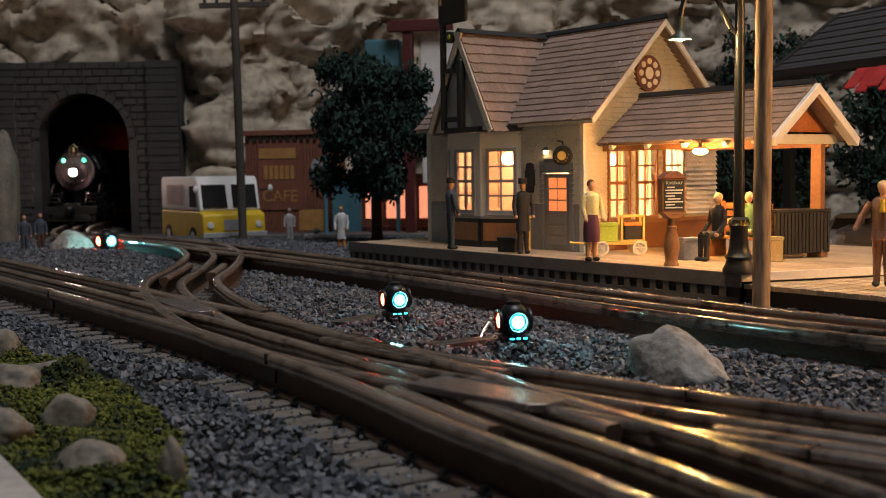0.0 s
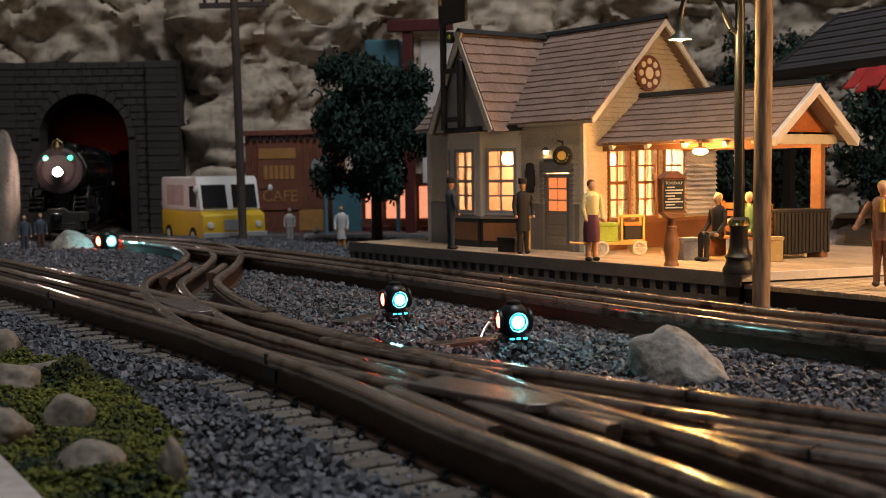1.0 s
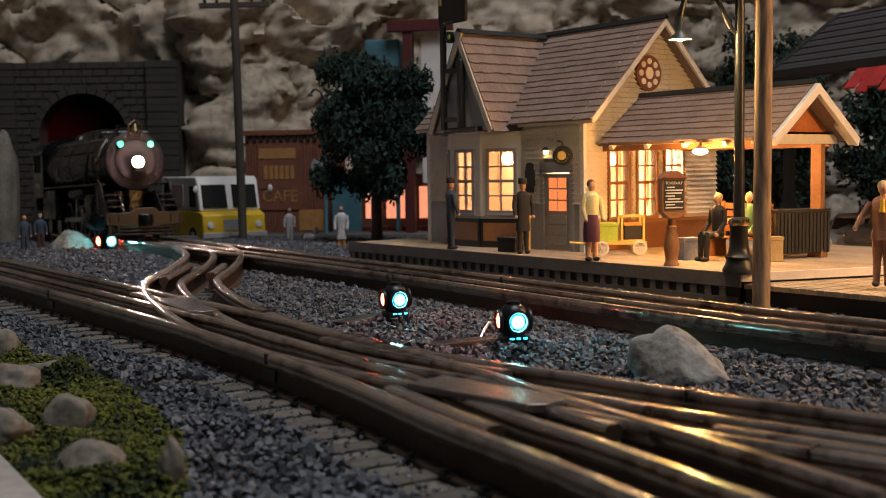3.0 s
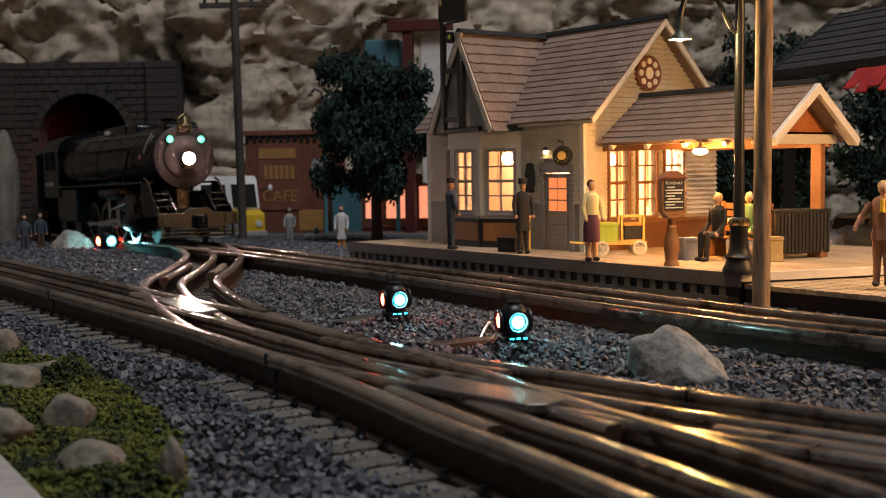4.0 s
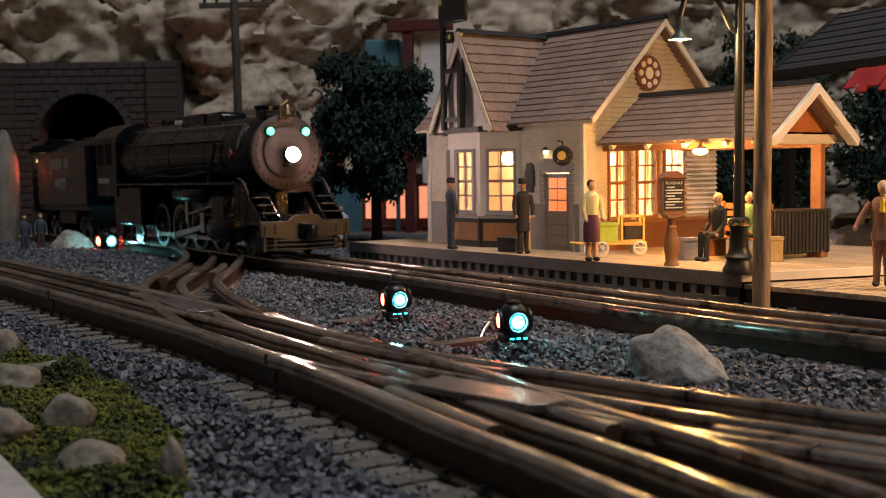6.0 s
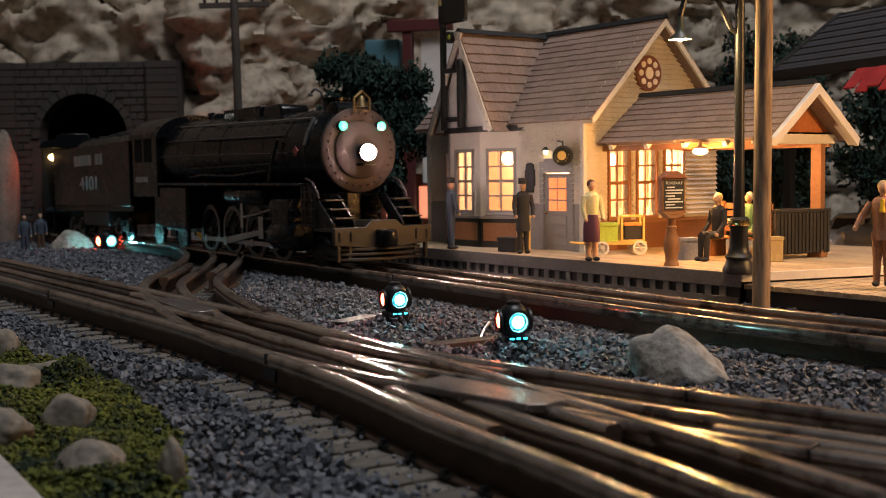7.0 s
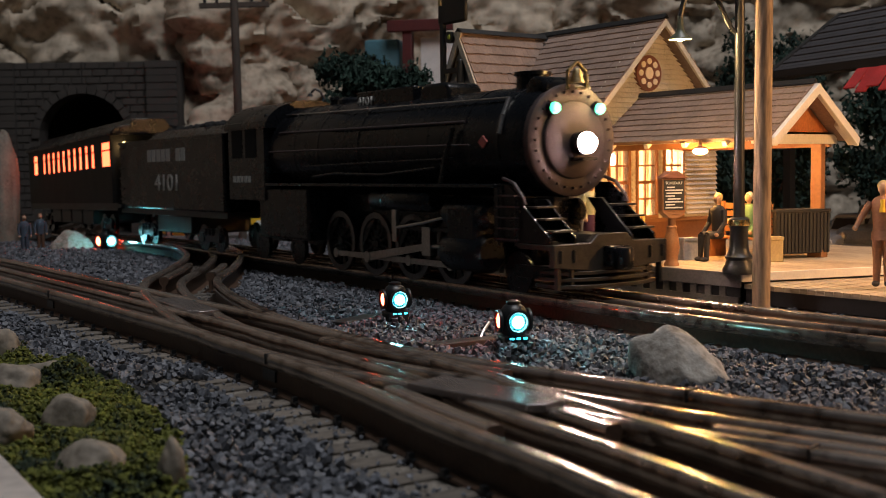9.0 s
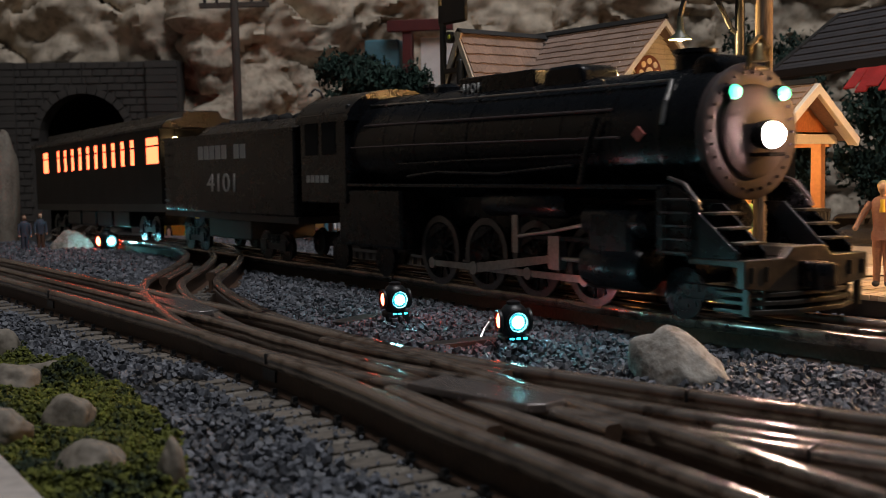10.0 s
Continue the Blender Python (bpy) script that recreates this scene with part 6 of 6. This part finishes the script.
def order_signal():
    t = thing("order_board_signal", "black train-order signal mast with blades above the bay", "signal", fixture(-78, -24, 73))
    Solid().box(-14, -10.5, -1.5, 1.5, -1, 70).part("mast", IRON, t, bev=0.4)
    Solid().box(3, 7.5, -2.2, 2.2, 0, 42).part("counterweight", IRON, t, bev=1.2)
    for z in (4, 34):
        Solid().box(-12, 5, -1, 1, z, z + 3).part("bar", IRON, t)
    Solid().box(-16, 12, -1.5, 1.5, 64, 100).part("head", IRON, t, bev=1.5)
    Solid().lathe([(3.6, -1.5), (3.6, 1.5)], 18, Matrix.Translation((-5, 0, 56)) @ pose(0, 0, 0, 90, 0, 0)).part("spectacle", IRON, t)
    Solid().lathe([(1.5, 0), (1.2, 0.6)], 14, Matrix.Translation((-4, -1.6, 56)) @ pose(0, 0, 0, 90, 0, 0)).part("lens", CLOTH["lime"], t)
    Solid().prism([(-14, 76), (-11, 76), (-11.5, 84), (-12.5, 88), (-13.5, 84)], -2.4, -1.7, "y").part("finial", CLOTH["khaki"], t)


order_signal()


# ---- beyond the tracks ----
def crown_mesh(n, size, seed, leaf):
    """Clumps of leaves round a few limbs, with gaps; size: half widths in millimetres."""
    rnd = random.Random(seed)
    V, F, c = [], [], 0
    heads = [Vector((rnd.uniform(-.7, .7), rnd.uniform(-.7, .7), rnd.uniform(-.75, .85))) for _ in range(30)]
    quad = np.array([(-1, -.5, 0), (1, -.5, 0.2), (1, .5, 0), (-1, .5, -0.2)])
    for k in range(n):
        h = rnd.choice(heads)
        p = h + Vector((rnd.gauss(0, 1), rnd.gauss(0, 1), rnd.gauss(0, 0.6))).normalized() * rnd.uniform(0.10, 0.33)
        m = np.array(Euler((rnd.uniform(0, 6.3), rnd.uniform(0, 6.3), rnd.uniform(0, 6.3))).to_matrix())
        V.append(quad @ m.T * rnd.uniform(*leaf) + np.array((p.x * size[0], p.y * size[1], p.z * size[2])))
        F.append((c, c + 1, c + 2, c + 3))
        c += 4
    return np.vstack(V), F, heads


def tree(x, y, z, h, size, seed, label, n=5200, trunk=5.0, centre=None, leaf=(1.6, 3.2)):
    t = thing("tree", label, "tree", pose(x, y, z, 0, 0, seed * 40))
    v, f, heads = crown_mesh(n, size, seed, leaf)
    cz = centre or h - size[2]
    tr = Solid().lathe([(trunk * 1.3, -3), (trunk, 6), (trunk * 0.8, cz * 0.6), (trunk * 0.5, cz + size[2] * 0.4)], 12)
    for hd in heads[:9]:
        tr.rod((0, 0, cz - size[2] * 0.6), (hd.x * size[0] * 0.9, hd.y * size[1] * 0.9, cz + hd.z * size[2] * 0.9), trunk * 0.35, 0.8, 6)
    tr.part("trunk", BARK, t)
    s = Solid()
    s.v, s.f, s.mi = [tuple(q) for q in (v + np.array((0, 0, cz)))], f, [0] * len(f)
    s.part("crown", LEAF, t, sharp=180)


tree(-0.0585, 0.9934, 0.004, 160, (54, 50, 66), 3, "dark green leafy model tree with brown trunk by the street", n=30000, centre=98, leaf=(1.2, 2.4))
for i, (x, y, h, sx) in enumerate(((0.1481, 0.9701, 120, 60), (0.2309, 0.9934, 130, 60), (0.319, 1.0856, 210, 60), (0.4127, 0.9934, 190, 70), (0.2941, 1.0048, 110, 50), (0.5015, 1.1503, 200, 80), (0.1837, 1.0856, 150, 70), (0.2702, 1.1104, 160, 70), (0.399, 0.8409, 110, 45), (0.3473, 1.1644, 200, 70))):
    tree(x, y, -0.004, h, (sx, 50, h * 0.46), 11 + i, "dark green model tree in the shade behind the station", n=6500, centre=h * 0.52)


def cafe():
    t = thing("cafe_building", "red-brown boarded cafe building with faded painted sign", "building", pose(-0.1807, 1.308, -0.007, 0, 0, -14))
    w = Solid().box(-52, 48, 0, 70, 0, 118).part("wall", BRICKRED, t)
    for k in range(26):
        Solid().box(-52 + k * 3.85, -48.9 + k * 3.85, -1.1, 0.1, 0, 116).part("board", BRICKRED, w)
    Solid().box(-55, 51, -4, 74, 117, 123).part("cornice", BRICKRED, t, bev=0.5)
    for k in range(12):
        Solid().box(-50 + k * 8.4, -46 + k * 8.4, -3, 0, 110, 116).part("bracket", DARKTRIM, t)
    sg = Solid().box(-36, 18, -2.4, -1.1, 30, 108).part("painted_sign", BRICKRED, t, "faded gold painted sign")
    Solid().box(-34, 12, -3.0, -2.3, 90, 102).part("word_bar", TAN, sg)
    for k in range(6):
        Solid().box(-28 + k * 6.6, -23.4 + k * 6.6, -3.0, -2.3, 66, 82).part("word_bar", TAN, sg)
    letters("CAFE", 19, sg, mm(-9, -2.6, 40, 90, 0, 0), TAN, "word", 0.3)
    Solid().lathe([(9, -0.8), (9, 0.8)], 24, Matrix.Translation((38, -3, 78)) @ Matrix.Diagonal((0.8, 1, 1.3, 1)) @ pose(0, 0, 0, 90, 0, 0)).part("oval_sign", CLOTH["grey"], t, "pale oval sign")
    Solid().box(14, 44, -1.8, 0, 6, 30).part("panel", TAN, t)


cafe()


def van():
    t = thing("delivery_van", "white and yellow model delivery van parked by the tunnel", "van", pose(-0.2475, 1.1936, -0.0068, 0, 0, -59) @ Matrix.Diagonal((1.3, 1.07, 1.07, 1)))
    L, W, H = 52, 31, 66
    lo = Solid().prism([(-L, 7), (L, 7), (L + 3, 14), (L + 2, 30), (L - 6, 33), (-L, 33)], -W, W, "y").part("lower_body", YELLOW, t, "yellow lower body", bev=1.5)
    up = Solid().prism([(-L + 0.3, 33.05), (L - 6, 33.05), (L - 12, H - 4), (L - 16, H), (-L + 3, H), (-L + 0.3, H - 3)], -W + 0.4, W - 0.4, "y").part("upper_body", WHITE, t, "white upper body", bev=1.5)
    for y0, y1 in ((-27, -3), (3, 27)):
        a = Vector((L - 6.4, 0, 36))
        b_ = Vector((L - 11.6, 0, 58))
        Solid().add([(a.x + 0.8, y0, a.z), (a.x + 0.8, y1, a.z), (b_.x + 0.8, y1, b_.z), (b_.x + 0.8, y0, b_.z), (a.x - 2, y0, a.z), (a.x - 2, y1, a.z), (b_.x - 2, y1, b_.z), (b_.x - 2, y0, b_.z)],
                    [(0, 1, 2, 3), (0, 4, 5, 1), (3, 2, 6, 7), (0, 3, 7, 4), (1, 5, 6, 2)]).part("windshield", NEARBLACK, t)
    for sgn in (-1, 1):
        Solid().box(24, 38, sgn * W - 0.6, sgn * W + 0.2, 37, 57).part("side_window", NEARBLACK, t)
        Solid().box(-34, 8, sgn * W - 0.5, sgn * W + 0.1, 38, 58).part("side_sign", material("faded_pink_sign", (0.5, 0.38, 0.36), 0.7), t)
        Solid().tube([(L - 8, sgn * W, 52), (L + 2, sgn * (W + 6), 54)], 0.7).part("mirror_arm", IRON, t)
        Solid().ball((L + 2, sgn * (W + 6), 54), 2.6, 8, (0.5, 1, 1.4)).part("mirror", WHITE, t)
        Solid().lathe([(3.4, 0), (3, 1.4), (0, 1.8)], 14, Matrix.Translation((L + 2.4, sgn * 24, 20)) @ pose(0, 0, 0, 0, 90, 0)).part("headlamp", CLOTH["white"], t)
        for x in (-32, 30):
            wl = Solid().lathe([(5, -3), (8.6, -3), (9, -2), (9, 2), (8.6, 3), (5, 3)], 20, Matrix.Translation((x, sgn * (W - 2.4), 9)) @ pose(0, 0, 0, 90, 0, 0)).part("wheel", NEARBLACK, t)
            Solid().lathe([(4.6, -3.2), (4.6, 3.2)], 16, Matrix.Translation((x, sgn * (W - 2.4), 9)) @ pose(0, 0, 0, 90, 0, 0)).part("hub_cap", WHITE, wl)
    Solid().box(L + 2, L + 4.5, -W - 1, W + 1, 8, 13).part("bumper", CLOTH["grey"], t, bev=0.6)
    Solid().box(L + 2.6, L + 3.6, -11, 11, 15, 25).part("grille", CLOTH["grey"], t)


van()


def shops():
    t = thing("corner_shop", "teal corner shop with pink-lit windows behind the tree", "shop", pose(-0.0437, 1.2673, -0.007, 0, 0, -8))
    Solid().box(-75, 70, 0, 60, 0, 70).part("wall", BRICKRED, t)
    Solid().box(-80, -48, -12, 0, 0, 62).part("teal_front", BLUE, t, "teal painted shop front")
    for x, w in ((-44, 18), (-20, 12), (-4, 16), (18, 20), (44, 20)):
        win = Solid().box(x, x + w, -1.2, 0, 20, 56).part("window", PINKLIGHT, t, "window lit pink from inside")
        Solid().box(x - 1, x, -2, 0, 18, 58).part("frame", BRICKRED, win)
    Solid().box(-46, 68, -14, -10, 4, 9).part("counter", RED, t)
    for k in range(5):
        Solid().lathe([(5, 0), (5.5, 6), (5, 12)], 12, mm_big(-38 + k * 22, -22, 0)).part("red_stool", RED, t)


shops()


def tower():
    t = thing("signal_tower", "red and white model tower with teal tank", "tower", pose(-0.029, 1.1936, -0.007, 0, 0, -10))
    Solid().box(-10, 0, -6, 8, 0, 230).part("shaft", RED, t, bev=0.8)
    Solid().box(-26, 44, -8, 0, 220, 232).part("cross_beam", RED, t, bev=0.8)
    Solid().box(8, 44, 2, 40, 60, 214).part("white_body", WHITE, t, bev=0.8)
    Solid().box(-54, -16, 6, 34, 178, 214).part("tank", BLUE, t, "teal blue tank", bev=2)
    for x in (-50, -22):
        Solid().box(x - 2, x + 2, 14, 18, 0, 178).part("leg", BLUE, t)


tower()


def teal_post():
    t = thing("street_lamp", "thin teal street lamp with curved arm", "street lamp", pose(-0.1237, 1.1862, -0.007))
    Solid().lathe([(4, 0), (2.2, 8), (1.6, 150)], 12).part("post", BLUE, t)
    Solid().tube([(0, 0, 150), (-3, 0, 158), (-9, 0, 161), (-13, 0, 157)], 1.3).part("arm", IRON, t)
    Solid().lathe([(1, 4), (4, 0)], 12, mm_big(-14, 0, 153)).part("shade", IRON, t)


teal_post()


def street():
    s = Solid().box(-330, 460, -42, 42, -6, 4)
    tagged(s.part("road", material("dark_road", (0.06, 0.06, 0.065), 0.8, 0, 0.3, 600, 50, 0.3), m=pose(0.0, 1.20, -0.004, 0, 0, -2)), "dark grey model street", "road", kind="structure")
    k = Solid().box(-250, 130, -3, 3, -4, 6)
    tagged(k.part("kerb", SKIRT_GREY, m=pose(-0.03, 1.12, -0.002, 0, 0, -3), bev=0.6), "grey kerb along the model street", "kerb", kind="structure")


street()


def parked_car():
    t = thing("car", "grey vintage model car parked behind the station", "car", pose(0.3023, 0.82, -0.0045, 0, 0, 215))
    body = Solid().prism([(-44, 6), (44, 6), (46, 12), (44, 19), (40, 21), (14, 23), (-40, 22), (-45, 15)], -15, 15, "y").part("body", CLOTH["grey"], t, bev=2.5)
    Solid().prism([(-30, 21), (14, 21), (8, 33), (2, 35), (-20, 35), (-26, 32)], -12.5, 12.5, "y").part("cabin", CLOTH["grey"], t, bev=2)
    Solid().add([(13.2, -10, 24), (13.2, 10, 24), (9.0, 9, 32), (9.0, -9, 32), (8, -10, 24), (8, 10, 24), (5, 9, 32), (5, -9, 32)],
                [(0, 1, 2, 3), (0, 4, 5, 1), (3, 2, 6, 7), (0, 3, 7, 4), (1, 5, 6, 2)]).part("windshield", NEARBLACK, t)
    Solid().box(45, 48, -16, 16, 7, 10).part("bumper", STEEL, t, bev=0.8)
    for sgn in (-1, 1):
        Solid().box(-24, 5, sgn * 12.6 - 0.3, sgn * 12.6 + 0.3, 25, 32).part("side_window", NEARBLACK, t)
        Solid().lathe([(3.2, 0), (3.0, 1.6), (0, 2.4)], 14, Matrix.Translation((43.5, sgn * 10.5, 16)) @ pose(0, 0, 0, 0, 90, 0)).part("headlamp", CLOTH["white"], t)
        for x in (-27, 28):
            w = Solid().lathe([(4, -2.5), (7.2, -2.5), (7.6, -1.6), (7.6, 1.6), (7.2, 2.5), (4, 2.5)], 20, Matrix.Translation((x, sgn * 14, 7.6)) @ pose(0, 0, 0, 90, 0, 0)).part("wheel", NEARBLACK, t)
            Solid().lathe([(0, -2.9), (4, -2.6), (4, 2.6), (0, 2.9)], 16, Matrix.Translation((x, sgn * 14, 7.6)) @ pose(0, 0, 0, 90, 0, 0)).part("hub_cap", STEEL, w)


parked_car()


def pavilion():
    m = pose(0.2536, 0.842, 0.1355, 0, 0, -68) @ Matrix.Diagonal((1.32, 0.79, 1, 1))
    t = thing("pavilion", "dark pavilion with slatted grey roof and red awning", "pavilion", m)
    a = math.degrees(math.atan2(45, 82))
    s = math.hypot(45, 82)
    rise = pose(0, 0, 0, a, 0, 0)
    r = Solid().box(-6, 260, -6, s, -3, 0).part("roof", DARKROOF, t, m=rise)
    for k in range(16):
        Solid().box(-6, 260, -6 + k * 6.2, -6 + k * 6.2 + 4.6, 0, 2.0 + 0.5 * (k % 2)).part("roof_slat", DARKROOF, r)
    Solid().box(-9, -5, -8, s + 2, -4, 3).part("rake_board", DARKTRIM, r)
    Solid().box(-9, 262, -9, -6, -4, 1).part("fascia", DARKTRIM, t)
    Solid().box(-6, 260, 82, 86, 42, 48).part("ridge_board", DARKROOF, t)
    Solid().box(-6, 260, 86, 168, -3, 0).part("roof", DARKROOF, t, m=pose(0, 0, 0.045))
    for x in (6, 130, 250):
        for y in (4, 150):
            Solid().box(x - 3, x + 3, y - 3, y + 3, -140, -4 if y < 20 else 44).part("post", DARKTRIM, t)
    aw = part("awning", Solid().box(69, 183, -13, -11.5, -5, -3.5), DARKTRIM, t, "scalloped red awning")
    cloth = material("red_awning_cloth", (0.38, 0.025, 0.025), 0.8)
    for k in range(14):
        x0, low = 70 + k * 8, -18 - (3 if k % 2 else 0)
        Solid().add([(x0, -12, -4), (x0 + 8, -12, -4), (x0 + 8, -28, low), (x0, -28, low), (x0, -12, -5), (x0 + 8, -12, -5), (x0 + 8, -28, low - 1), (x0, -28, low - 1)],
                    [(0, 1, 2, 3), (7, 6, 5, 4), (2, 6, 7, 3), (0, 3, 7, 4), (1, 5, 6, 2)]).part("awning_panel", cloth, aw)


pavilion()


def car(x, y, rz, mat, label):
    t = thing("model_car", label, "car", pose(x, y, -0.001, 0, 0, rz), group="parked model cars")
    Solid().prism([(-48, 8), (48, 8), (50, 14), (46, 22), (18, 25), (-46, 25), (-50, 16)], -18, 18, "y").part("body", mat, t, bev=2.0)
    Solid().prism([(-32, 24), (20, 24), (8, 38), (-22, 38)], -15, 15, "y").part("cabin", mat, t, bev=2.0)
    for sgn in (-1, 1):
        Solid().prism([(-27, 26), (14, 26), (6, 36), (-20, 36)], sgn * 15 - 0.5, sgn * 15 + 0.5, "y").part("side_window", NEARBLACK, t)
        Solid().lathe([(3.2, 0), (2.6, 2), (0, 2.6)], 12, Matrix.Translation((48.4, sgn * 12, 17)) @ pose(0, 0, 0, 0, 90, 0)).part("headlamp", STEEL, t)
        for wx in (-30, 30):
            w = Solid().lathe([(5, -3), (8, -3), (8, 3), (5, 3)], 18, Matrix.Translation((wx, sgn * 16, 8)) @ pose(0, 0, 0, 90, 0, 0)).part("wheel", NEARBLACK, t)
            Solid().lathe([(4.4, -3.3), (4.4, 3.3)], 14, Matrix.Translation((wx, sgn * 16, 8)) @ pose(0, 0, 0, 90, 0, 0)).part("hub_cap", STEEL, w)
    Solid().box(49, 52, -18, 18, 9, 12).part("bumper", STEEL, t, bev=0.6)


car(0.3242, 0.82, -130, material("grey_car_paint", (0.16, 0.17, 0.19), 0.3, 0.2), "grey model car parked behind the station")
car(0.3937, 0.882, -120, material("dark_red_car_paint", (0.20, 0.02, 0.02), 0.3, 0.1), "dark red model car parked behind the station")


motions()
